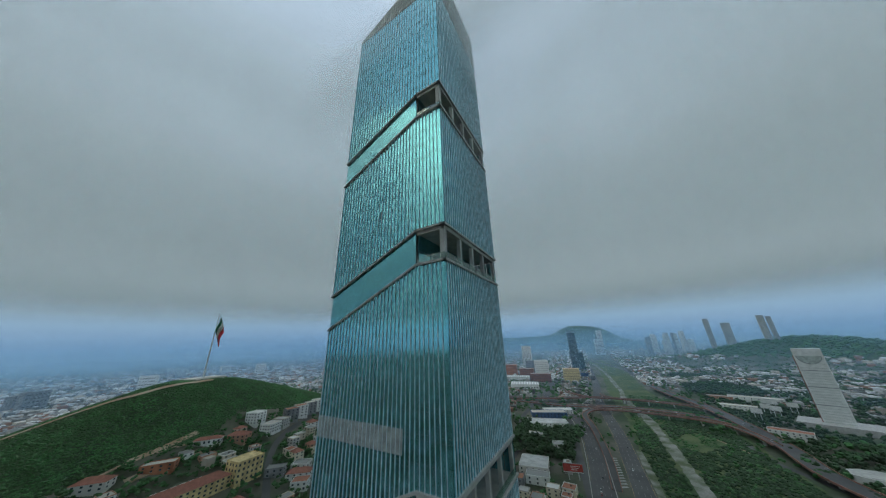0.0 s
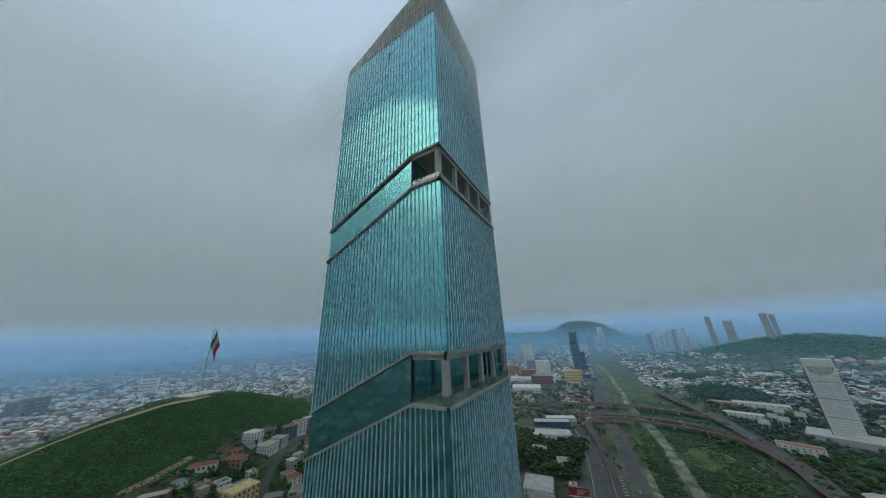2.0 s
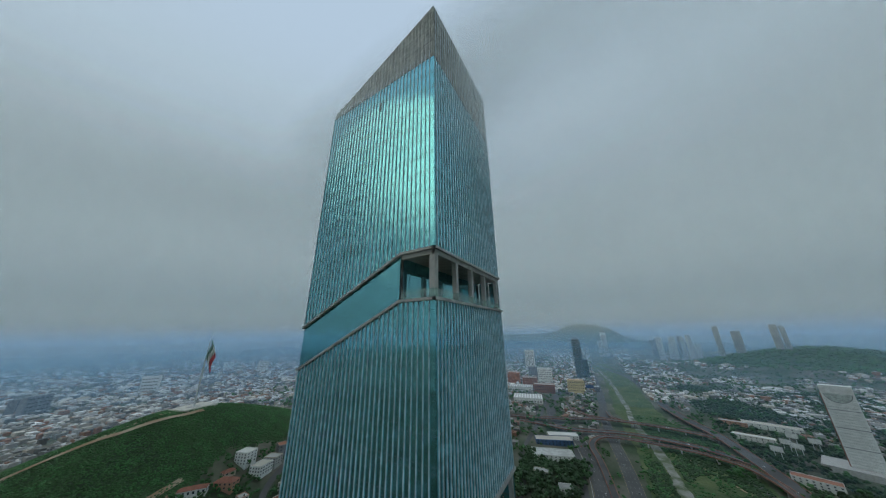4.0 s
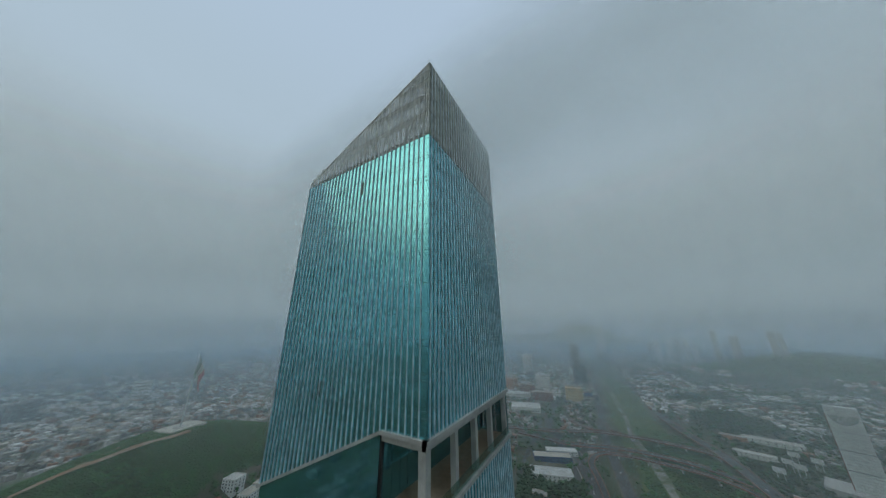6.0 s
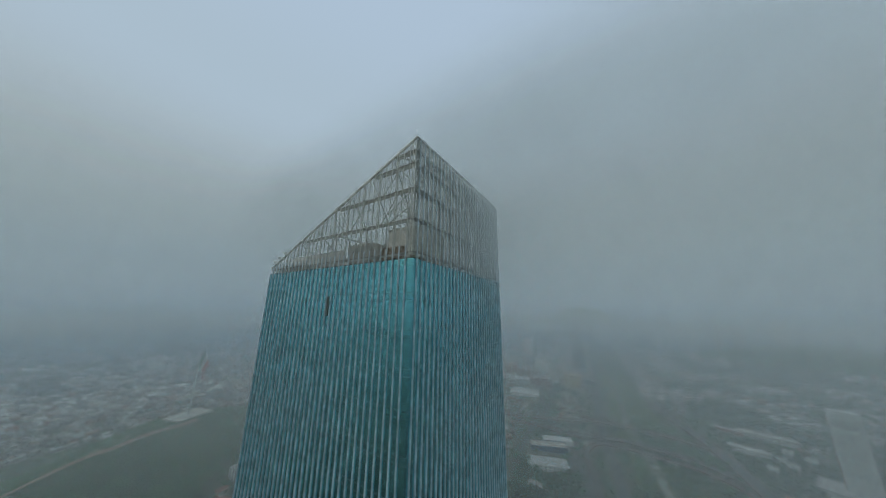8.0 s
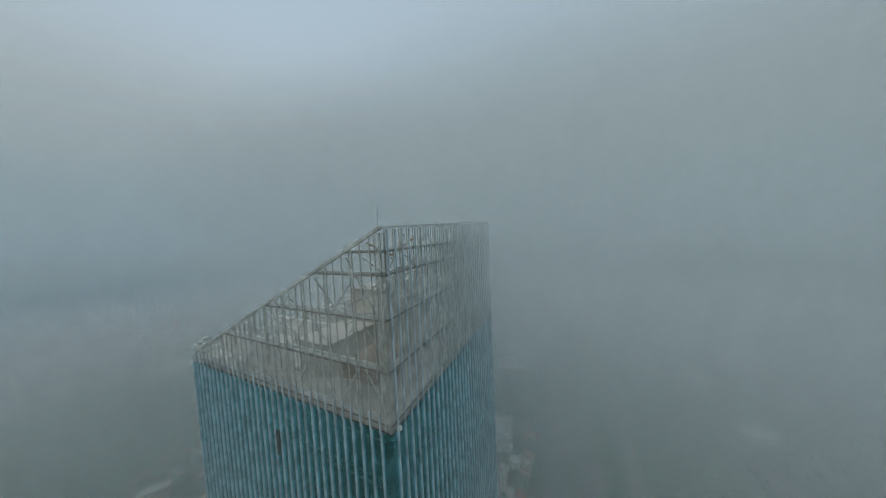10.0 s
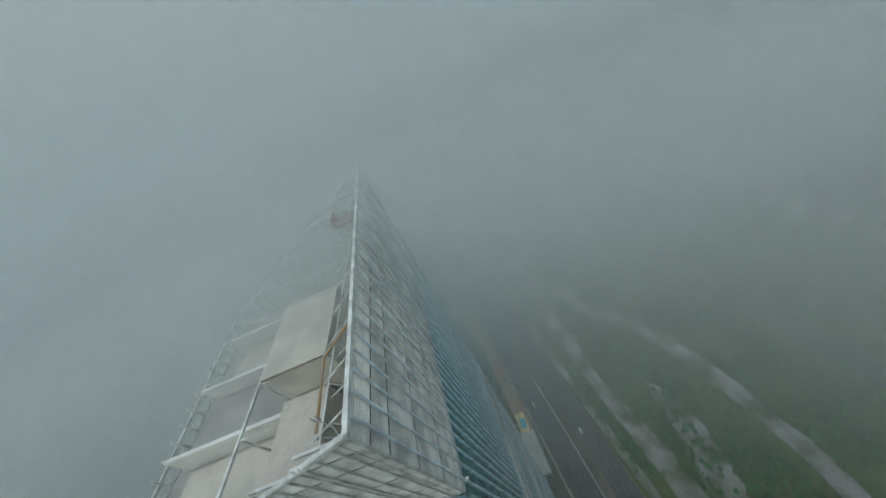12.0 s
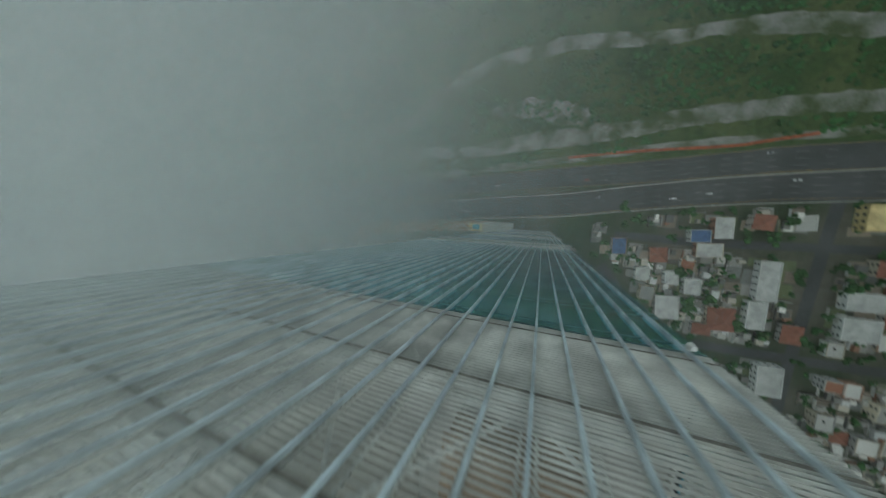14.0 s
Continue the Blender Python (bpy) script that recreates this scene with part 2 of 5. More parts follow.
YELLOW_LINE = surface("yellow_road_paint", (0.45, 0.33, 0.12), 0.8, 0, 0.15, 0.4)
GROUND = surface("dusty_city_ground", (0.12, 0.115, 0.09), 0.95, 0, 0.2, 0.012, second=(0.03, 0.055, 0.022), fine=14)
GRASS = surface("river_grass", (0.030, 0.070, 0.018), 0.95, 0, 0.3, 0.02, 0.6, second=(0.085, 0.11, 0.04), fine=10)
SCRUB = surface("hill_scrub", (0.032, 0.075, 0.022), 0.95, 0, 0.3, 0.02, 0.8, second=(0.022, 0.045, 0.018), fine=16)
GRAVEL = surface("river_gravel", (0.25, 0.245, 0.225), 0.95, 0, 0.25, 0.05, 0.5, second=(0.07, 0.095, 0.04), fine=14)
EARTH = surface("bare_earth", (0.26, 0.17, 0.10), 0.95, 0, 0.2, 0.06, 0.3, second=(0.30, 0.24, 0.17), fine=15)
ORANGE = surface("orange_barrier", (0.42, 0.10, 0.04), 0.8, 0, 0.2, 0.3)
LEAF = surface("foliage", (0.040, 0.125, 0.036), 0.9, 0, 0.3, 0.05, 0.5, second=(0.034, 0.085, 0.026), fine=12, island=0.4)
THICKET = surface("dark_thicket", (0.026, 0.066, 0.022), 0.9, 0, 0.3, 0.05, 0.5, second=(0.018, 0.042, 0.015), fine=12, island=0.4)
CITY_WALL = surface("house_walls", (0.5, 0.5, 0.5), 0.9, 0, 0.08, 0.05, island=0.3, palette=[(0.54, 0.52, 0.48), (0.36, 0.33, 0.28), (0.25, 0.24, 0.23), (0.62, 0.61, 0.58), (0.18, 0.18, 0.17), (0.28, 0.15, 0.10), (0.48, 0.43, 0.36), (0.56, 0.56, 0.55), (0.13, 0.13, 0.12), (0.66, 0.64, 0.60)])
# darker copy of house_walls: brightness by distance is put into the wall colour
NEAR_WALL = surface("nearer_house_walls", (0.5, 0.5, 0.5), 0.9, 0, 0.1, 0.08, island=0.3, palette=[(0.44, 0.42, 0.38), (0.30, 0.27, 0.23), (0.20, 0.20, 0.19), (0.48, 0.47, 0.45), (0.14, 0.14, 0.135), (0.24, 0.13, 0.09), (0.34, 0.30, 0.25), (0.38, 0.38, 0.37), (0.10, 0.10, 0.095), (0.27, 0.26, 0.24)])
ROOFS = surface("flat_roofs", (0.5, 0.5, 0.5), 0.9, 0, 0.12, 0.15, objrand=0.25, palette=[(0.44, 0.43, 0.40), (0.33, 0.32, 0.30), (0.30, 0.13, 0.08), (0.52, 0.51, 0.48), (0.22, 0.22, 0.21), (0.38, 0.35, 0.30)])
WALLS = surface("plastered_walls", (0.5, 0.5, 0.5), 0.9, 0, 0.08, 0.3, objrand=0.25, palette=[(0.62, 0.60, 0.55), (0.50, 0.44, 0.34), (0.45, 0.44, 0.42), (0.68, 0.67, 0.64), (0.40, 0.22, 0.15), (0.58, 0.52, 0.40)])
PALE_ROOF = surface("pale_roof_coating", (0.48, 0.48, 0.46), 0.9, 0, 0.15, 0.15, second=(0.34, 0.34, 0.32))
WHITE = surface("white_render", (0.72, 0.72, 0.69), 0.85, 0, 0.06, 0.2, second=(0.60, 0.60, 0.57))
OCHRE = surface("ochre_render", (0.70, 0.55, 0.27), 0.85, 0, 0.06, 0.2, second=(0.48, 0.36, 0.18))
TILE = surface("red_roof_tiles", (0.28, 0.11, 0.075), 0.85, 0, 0.15, 0.4, second=(0.22, 0.09, 0.06))
GREY = surface("grey_render", (0.26, 0.27, 0.28), 0.85, 0, 0.08, 0.2)
# grey lightened so the far towers carry distance haze in their colour
HAZY = surface("haze_paled_render", (0.46, 0.48, 0.48), 0.85, 0, 0.06, 0.2)
BLUE = surface("blue_sheet", (0.055, 0.12, 0.25), 0.6, 0, 0.1, 0.3)
CYAN = surface("cyan_pool_liner", (0.06, 0.40, 0.52), 0.4, 0, 0.08, 0.3)
RED = surface("red_paint", (0.42, 0.05, 0.035), 0.6, 0, 0.1, 0.3)
RED_STONE = surface("red_stone", (0.30, 0.14, 0.10), 0.85, 0, 0.12, 0.2)
BRICK = surface("orange_brick", (0.42, 0.17, 0.09), 0.9, 0, 0.1, 0.1)
FLAG_GREEN = surface("flag_green", (0.02, 0.16, 0.09), 0.8, 0, 0.08, 0.1)
FLAG_WHITE = surface("flag_white", (0.80, 0.79, 0.75), 0.8, 0, 0.08, 0.1)
FLAG_RED = surface("flag_red", (0.55, 0.04, 0.05), 0.8, 0, 0.08, 0.1)


# ---------------------------------------------------------------- the lie of the land
def height(x, y):
    dx, dy = x + 542, y - 129
    d = math.hypot(dx, dy / (1.38 if dy < 0 else 1.62))
    hill = min(114 / (1 + (d / 142) ** 2.15), 112.5) * smooth(-60, -250, x)
    wave = 4 * noise.noise((x * 0.008, y * 0.008, 0)) * smooth(20, 60, hill) * smooth(20, 60, d)
    loma = 122 * math.exp(-((x - 880) / 430) ** 2 - ((y - 2050) / 260) ** 2)
    far = 150 * math.exp(-((x + 230) / 380) ** 4 - ((y - 4450) / 300) ** 2) + 190 * math.exp(-((x + 420) / 900) ** 2 - ((y - 4450) / 300) ** 2) + 200 * math.exp(-((x + 1900) / 800) ** 2 - ((y - 4400) / 300) ** 2)
    return hill + wave + loma + far


def wooded(x, y):
    """Where the hill is covered with scrub."""
    edge = -402 - 32 * smooth(105, 160, y) + 40 * smooth(40, -80, y)
    return x < edge and math.hypot(x + 542, (y - 129) / 1.5) < 300


def ground_mesh():
    radii = [6 * 1.0 ** i + 14 * i for i in range(70)]
    while radii[-1] < 4900:
        radii.append(radii[-1] * 1.045)
    k = 260
    v, f = [(0, 0, 0)], []
    for r in radii:
        for i in range(k):
            a = 2 * math.pi * i / k
            x, y = r * math.cos(a), r * math.sin(a)
            v.append((x, y, height(x, y)))
    for i in range(k):
        f.append((0, 1 + i, 1 + (i + 1) % k))
    for j in range(len(radii) - 1):
        for i in range(k):
            a, b = 1 + j * k + i, 1 + j * k + (i + 1) % k
            f.append((a, a + k, b + k, b))
    me = bpy.data.meshes.new("ground")
    me.from_pydata(v, [], f)
    me.materials.append(GROUND)
    me.materials.append(SCRUB)
    for p in me.polygons:
        p.use_smooth = True
        c = p.center
        if wooded(c.x, c.y) or (c.z > 40 and c.y > 1300):
            p.material_index = 1
    return me


tagged(new("ground", ground_mesh()), "dusty city ground with a scrub-covered hill", "ground", kind="structure")


def spline(pts, step=12.0):
    """Evenly spaced points along a smooth line through pts (2D)."""
    P = [Vector(p) for p in pts]
    P = [2 * P[0] - P[1]] + P + [2 * P[-1] - P[-2]]
    out = []
    for a, b, c, d in zip(P, P[1:], P[2:], P[3:]):
        n = max(1, int((c - b).length / step))
        for i in range(n):
            t = i / n
            out.append(0.5 * (2 * b + (c - a) * t + (2 * a - 5 * b + 4 * c - d) * t * t + (3 * b - a - 3 * c + d) * t ** 3))
    return out + [P[-2]]


def ribbon(pts, width, lift=0.15, jag=0.0, offset=0.0, seed=0, level=None, thick=0.0, taper=False):
    """A strip that lies on the ground along a line; level: its own height instead; thick: a deck's depth."""
    rnd = random.Random(seed)
    line = spline(pts, 4.0 if jag else 12.0)
    g, left, right = Geo(), [], []
    for i, p in enumerate(line):
        d = (line[min(i + 1, len(line) - 1)] - line[max(i - 1, 0)]).normalized()
        nrm = Vector((-d.y, d.x))
        wl_, wr_ = (width / 2 * (1 + jag * (1.3 * noise.noise((i * 0.05, seed * 9.7, k)) + 0.8 * noise.noise((i * 0.21, seed * 5.1, k)) + 0.25 * rnd.uniform(-1, 1))) for k in (0.0, 40.0))
        if taper:
            k = math.sin(math.pi * (i + 0.02) / (len(line) - 0.9)) ** 0.6
            wl_, wr_ = wl_ * k, wr_ * k
        a, b = p + nrm * (wl_ + offset), p - nrm * (wr_ - offset)
        z = [(height(q.x, q.y) if level is None else level(i / (len(line) - 1))) + lift for q in (a, b)]
        left.append((a.x, a.y, z[0]))
        right.append((b.x, b.y, z[1]))
    if thick:
        n = len(line)
        for row in (left, right):
            g.v += row + [(*q[:2], q[2] - thick) for q in row]
        L, LB, R, RB = 0, n, 2 * n, 3 * n
        for i in range(n - 1):
            g.f += [(L + i, R + i, R + i + 1, L + i + 1), (LB + i + 1, RB + i + 1, RB + i, LB + i), (L + i + 1, LB + i + 1, LB + i, L + i), (R + i, RB + i, RB + i + 1, R + i + 1)]
        g.f += [(L, LB, RB, R), (R + n - 1, RB + n - 1, LB + n - 1, L + n - 1)]
        return g
    for i in range(len(line) - 1):
        g.face(left[i], right[i], right[i + 1], left[i + 1])
    return g


ROAD_A = [(62, -600), (54, -230), (47, -140), (38, -70), (29, -10), (23, 60), (19, 100), (9, 195), (-4, 313), (-22, 464), (-42, 563), (-75, 665), (-120, 738), (-152, 828), (-164, 1033), (-188, 1358), (-249, 1962), (-300, 2400)]
ROAD_C = [(82, -600), (75, -225), (69, -138), (62, -70), (57, -8), (51, 60), (47, 100), (39, 195), (31, 330), (23, 441), (18, 504), (8, 589), (-10, 714), (-24, 860), (-29, 1000), (-54, 1331), (-117, 2004)]
RIVER = [(150, -600), (137, -460), (126, -350), (119, -285), (115, -245), (113, -215), (115, -182), (112, -133), (110, -96), (103, -60), (97, -25), (95, 15), (92, 45), (88, 87), (85, 180), (84, 358), (79, 458), (76, 560), (62, 677), (43, 809), (29, 1029), (-8, 1431), (-90, 2000)]
CHANNEL = [(150, -600), (153, -470), (156, -360), (159, -280), (165, -207), (174, -172), (181, -123), (182, -60), (186, -20), (184, 28), (172, 93), (146, 145), (124, 170), (104, 260)]
RIGHT_ROAD = [(300, -100), (262, 150), (236, 330), (213, 460), (215, 560), (207, 670), (185, 810), (152, 930), (130, 1060), (108, 1300), (65, 1600), (-69, 2013), (-200, 2500)]
SIDE_ROAD = [(-8, 250), (-20, 330), (-34, 400), (-41, 440), (-55, 530), (-74, 624), (-108, 690)]
BANK_LINE = [(165, -600), (150, -250), (140, -100), (135, 22), (128, 180), (120, 358), (112, 480), (106, 650), (84, 830)]
NORTH_BANK = [(90, 800), (60, 900), (44, 1124), (10, 1600), (-80, 2100)]
solid("river_bank", ribbon(BANK_LINE, 150, 0.06, 0.05), GRASS, "green overgrown river bank", "ground", kind="structure")
solid("river_bank", ribbon(NORTH_BANK, 105, 0.10, 0.08, seed=12), GRASS, "green overgrown river bank", "ground", kind="structure")
solid("river_bank", ribbon([(320, -600), (315, -250), (312, 0), (305, 240)], 200, 0.05, 0.05, seed=15), GRASS, "green ground beyond the river", "ground", kind="structure")
solid("sports_field", ribbon([(240, 1120), (300, 1165), (350, 1220)], 70, 0.12, 0.1, seed=13), GRASS, "wide green playing field among the houses", "ground", kind="structure")
solid("river_bed", ribbon(RIVER, 14, 0.2, 0.5, seed=1), GRAVEL, "pale gravel bed of a dry river", "river bed", kind="structure")
solid("river_channel", ribbon(CHANNEL, 14, 0.25, 0.45, seed=2), GRAVEL, "pale gravel side channel", "river bed", kind="structure")
solid("road", ribbon(ROAD_A, 25, 0.30), ASPHALT, "worn grey city motorway", "road", kind="structure")
solid("road", ribbon(ROAD_C, 21, 0.34), ASPHALT, "worn grey city motorway", "road", kind="structure")
solid("road", ribbon(SIDE_ROAD, 10, 0.36), ASPHALT, "grey side carriageway beside the motorway", "road", kind="structure")
solid("road", ribbon(RIGHT_ROAD, 24, 0.34), ASPHALT, "grey riverside motorway", "road", kind="structure")


# ---------------------------------------------------------------- the tower
LX, RX, RY = -39.57, -0.86, 37.18
TOP_E, TOP_R, TOP_L, TOP_B, GLASS_TOP = 304.75, 306.1, 286.6, 288.0, 285.3
BANDS = [(233.1, 223.3, 219.0, 209.3), (184.4, 175.1, 170.6, 161.0), (130.3, 121.2, 116.5, 107.4), (78.0, 69.0, 64.2, 55.2)]  # near top, near bottom, far-left top, far-left bottom
KNEE = -8.25
tower = thing("skyscraper", "tall green-blue glass skyscraper with terrace bands and open steel crown", "skyscraper")


def right_x(y):
    return RX * y / RY


def band_z(x, near, far):
    return near if x >= KNEE else near + (far - near) * (KNEE - x) / (KNEE - LX)


# solid near-black core: the unlit interior's darkness is put into its colour
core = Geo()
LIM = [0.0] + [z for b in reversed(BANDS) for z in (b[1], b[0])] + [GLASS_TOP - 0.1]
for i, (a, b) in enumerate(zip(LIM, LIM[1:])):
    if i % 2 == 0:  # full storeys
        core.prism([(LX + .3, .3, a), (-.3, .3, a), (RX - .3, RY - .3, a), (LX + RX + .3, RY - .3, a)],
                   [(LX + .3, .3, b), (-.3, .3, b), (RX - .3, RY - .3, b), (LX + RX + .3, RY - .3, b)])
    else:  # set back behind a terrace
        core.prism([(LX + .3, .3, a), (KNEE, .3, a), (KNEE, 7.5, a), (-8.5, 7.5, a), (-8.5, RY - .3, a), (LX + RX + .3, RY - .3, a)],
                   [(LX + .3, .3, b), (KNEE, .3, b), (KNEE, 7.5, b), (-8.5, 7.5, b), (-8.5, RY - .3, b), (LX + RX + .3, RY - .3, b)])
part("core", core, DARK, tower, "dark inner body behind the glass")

NL, NR = 32, 31
SIDE_FINS = [0.0] + [0.80 + 1.25 * k for k in range(30)] + [RY]  # joints of the narrow face
STOREY = 4.86
LEVELS = []
z = GLASS_TOP
while z > 1:
    LEVELS.append(z)
    z -= STOREY


def clip_spans(lo, hi, bands):
    """lo..hi without the parts that bands cover."""
    spans = [(lo, hi)]
    for b0, b1 in bands:
        out = []
        for a, c in spans:
            if b0 > a:
                out.append((a, min(c, b0)))
            if b1 < c:
                out.append((max(a, b1), c))
        spans = [(a, c) for a, c in out if c - a > 0.15]
    return spans


def rows():
    """Panes of a storey: a tall vision pane and a spandrel."""
    for top in LEVELS:
        yield top - 0.865, top - 0.012
        yield top - STOREY + 0.012, top - 0.89


panes_l, panes_r, panes_band = Geo(), Geo(), Geo()
rnd = random.Random(3)
for i in range(NL):
    x0, x1 = LX * (i + 1) / NL + 0.012, LX * i / NL - 0.012
    xm = (x0 + x1) / 2
    cuts = [(band_z(xm, b[1], b[3]), band_z(xm, b[0], b[2])) for b in BANDS]
    for lo, hi in rows():
        if lo < 0:
            continue
        for a, b in clip_spans(lo, hi, cuts):
            o = rnd.uniform(-0.0015, 0.0015)
            p = rnd.uniform(-0.0015, 0.0015)
            panes_l.prism([(x0, -o, a), (x1, o, a), (x1, 0.06, a), (x0, 0.06, a)], [(x0, -o + p, b), (x1, o + p, b), (x1, 0.06, b), (x0, 0.06, b)])
        if xm < KNEE:
            for c0, c1 in cuts:
                a, b = max(lo, c0 + 0.1), min(hi, c1 - 0.1)
                if b - a > 0.2:
                    panes_band.box(x0, x1, 0.12, 0.2, a, b)
for i in range(NR):
    y0, y1 = SIDE_FINS[i] + 0.012, SIDE_FINS[i + 1] - 0.012
    for lo, hi in rows():
        if lo < 0:
            continue
        for a, b in clip_spans(lo, hi, [(q[1], q[0]) for q in BANDS]):
            o = rnd.uniform(-0.0015, 0.0015)
            p = rnd.uniform(-0.0015, 0.0015)
            X0, X1 = right_x(y0), right_x(y1)
            panes_r.prism([(X0 + o, y0, a), (X1 - o, y1, a), (X1 - 0.06, y1, a), (X0 - 0.06, y0, a)], [(X0 + o + p, y0, b), (X1 - o + p, y1, b), (X1 - 0.06, y1, b), (X0 - 0.06, y0, b)])
for geo in (panes_l, panes_r, panes_band):
    tagged(part("glass_panes", geo, BAND_GLASS if geo is panes_band else GLASS, tower, "reflective blue-green glass panes"), kind="stuff")
transoms = Geo()
for top in LEVELS:
    for zt in (top, top - 0.877):
        for i in range(NL):
            x0, x1 = LX * (i + 1) / NL, LX * i / NL
            xm = (x0 + x1) / 2
            if not any(band_z(xm, b[1], b[3]) - .3 < zt < band_z(xm, b[0], b[2]) + .3 for b in BANDS):
                transoms.box(x0 + .08, x1 - .08, -.03, -.004, zt - .04, zt + .015)
        for i in range(NR):
            y0, y1 = SIDE_FINS[i] + .02, SIDE_FINS[i + 1] - .02
            if not any(b[1] - .3 < zt < b[0] + .3 for b in BANDS):
                transoms.prism([(right_x(y0) + .004, y0, zt - .04), (right_x(y0) + .03, y0, zt - .04), (right_x(y1) + .03, y1, zt - .04), (right_x(y1) + .004, y1, zt - .04)], [(right_x(y0) + .004, y0, zt + .015), (right_x(y0) + .03, y0, zt + .015), (right_x(y1) + .03, y1, zt + .015), (right_x(y1) + .004, y1, zt + .015)])
tagged(part("transom", transoms, TRANSOM, tower, "thin dark transoms between the panes"), kind="stuff")
back = Geo()
for (xa, ya), (xb, yb) in (((RX, RY), (LX + RX, RY)), ((LX + RX, RY), (LX, 0))):
    for k in range(24):
        for lo, hi in zip(LEVELS[1:], LEVELS):
            p, q = k / 24 + 0.002, (k + 1) / 24 - 0.002
            back.face((xa + (xb - xa) * p, ya + (yb - ya) * p, lo + 0.1), (xa + (xb - xa) * q, ya + (yb - ya) * q, lo + 0.1), (xa + (xb - xa) * q, ya + (yb - ya) * q, hi), (xa + (xb - xa) * p, ya + (yb - ya) * p, hi))
tagged(part("glass_panes", back, GLASS, tower), kind="stuff")

# vertical fins, cut by the bands; above the glass they run on as the crown's posts
FIN_W, FIN_D = 0.13, 0.22


def crown_top_left(x):
    return TOP_E + (TOP_L - TOP_E) * x / LX


rungs = Geo()
for i in range(NL + 1):
    x = LX * i / NL
    cuts = [(band_z(x, b[1], b[3]) - 0.2, band_z(x, b[0], b[2]) + 0.2) for b in BANDS]
    for a, b in clip_spans(0.5, GLASS_TOP, cuts):
        if 0 < i:
            part("fin", Geo().prism([(x - FIN_W / 2, 0.0, a), (x - FIN_W / 2 * .6, -FIN_D, a), (x + FIN_W / 2 * .6, -FIN_D, a), (x + FIN_W / 2, 0.0, a)],
                                    [(x - FIN_W / 2, 0.0, b), (x - FIN_W / 2 * .6, -FIN_D, b), (x + FIN_W / 2 * .6, -FIN_D, b), (x + FIN_W / 2, 0.0, b)]), ALU, tower)
    if 0 < i < NL:
        zt = min(GLASS_TOP + 1.9, crown_top_left(x))
        part("fin_end", Geo().box(x - FIN_W / 2, x + FIN_W / 2, -FIN_D - .05, -0.155, GLASS_TOP + .004, zt), ALU, tower)
        if i % 3 == 0:  # paired posts of the inner frame
            zr = GLASS_TOP + .6
            while zr < crown_top_left(x) - .3:
                rungs.box(x - .18, x + .18, -.12, -.08, zr, zr + .05)
                zr += .4
            for o in (-.2, .2):
                part("crown_post", Geo().box(x + o - 0.045, x + o + 0.045, -.15, -.055, GLASS_TOP + .2, crown_top_left(x) + .4), POST, tower)
        else:
            part("crown_post", Geo().box(x - 0.04, x + 0.04, -.15, -.055, GLASS_TOP + .2, crown_top_left(x)), POST, tower)
for i in range(NR + 1):
    y = SIDE_FINS[i]
    X = right_x(y)
    for a, b in clip_spans(0.5, GLASS_TOP, [(q[1] - 0.2, q[0] + 0.2) for q in BANDS]):
        if 0 < i:
            part("fin", Geo().prism([(X, y - FIN_W / 2, a), (X + FIN_D, y - FIN_W / 2 * .6, a), (X + FIN_D, y + FIN_W / 2 * .6, a), (X, y + FIN_W / 2, a)],
                                    [(X, y - FIN_W / 2, b), (X + FIN_D, y - FIN_W / 2 * .6, b), (X + FIN_D, y + FIN_W / 2 * .6, b), (X, y + FIN_W / 2, b)]), ALU, tower)
    if 0 < i < NR:
        top = TOP_E + (TOP_R - TOP_E) * y / RY
        part("fin_end", Geo().box(X + .055, X + .21, y - .055, y + .055, GLASS_TOP + .004, top - .2), ALU, tower)
        if i % 3 == 0:
            zr = GLASS_TOP + .6
            while zr < top - .3:
                rungs.box(X - .19, X - .15, y - .18, y + .18, zr, zr + .05)
                zr += .4
        for o in ((-.2, .2) if i % 3 == 0 else (0,)):
            part("crown_post", Geo().box(X - .19, X - .1, y + o - 0.04, y + o + 0.04, GLASS_TOP + .2, top), STEEL, tower)

zr = GLASS_TOP + .5
while zr < TOP_E - .4:  # the corner's ladder posts
    rungs.box(-.62, -.18, -.12, -.08, zr, zr + .04)
    rungs.box(-.19, -.15, .18, .62, zr, zr + .04)
    zr += .2
for x, y in ((-.66, -.1), (-.14, -.1), (-.17, .14), (-.17, .66)):
    part("crown_post", Geo().box(x - .04, x + .04, y - .04, y + .04, GLASS_TOP + .2, TOP_E - .5), POST, tower)
tagged(part("ladder_rung", rungs, POST, tower, "small steel rungs between paired posts"), kind="stuff")

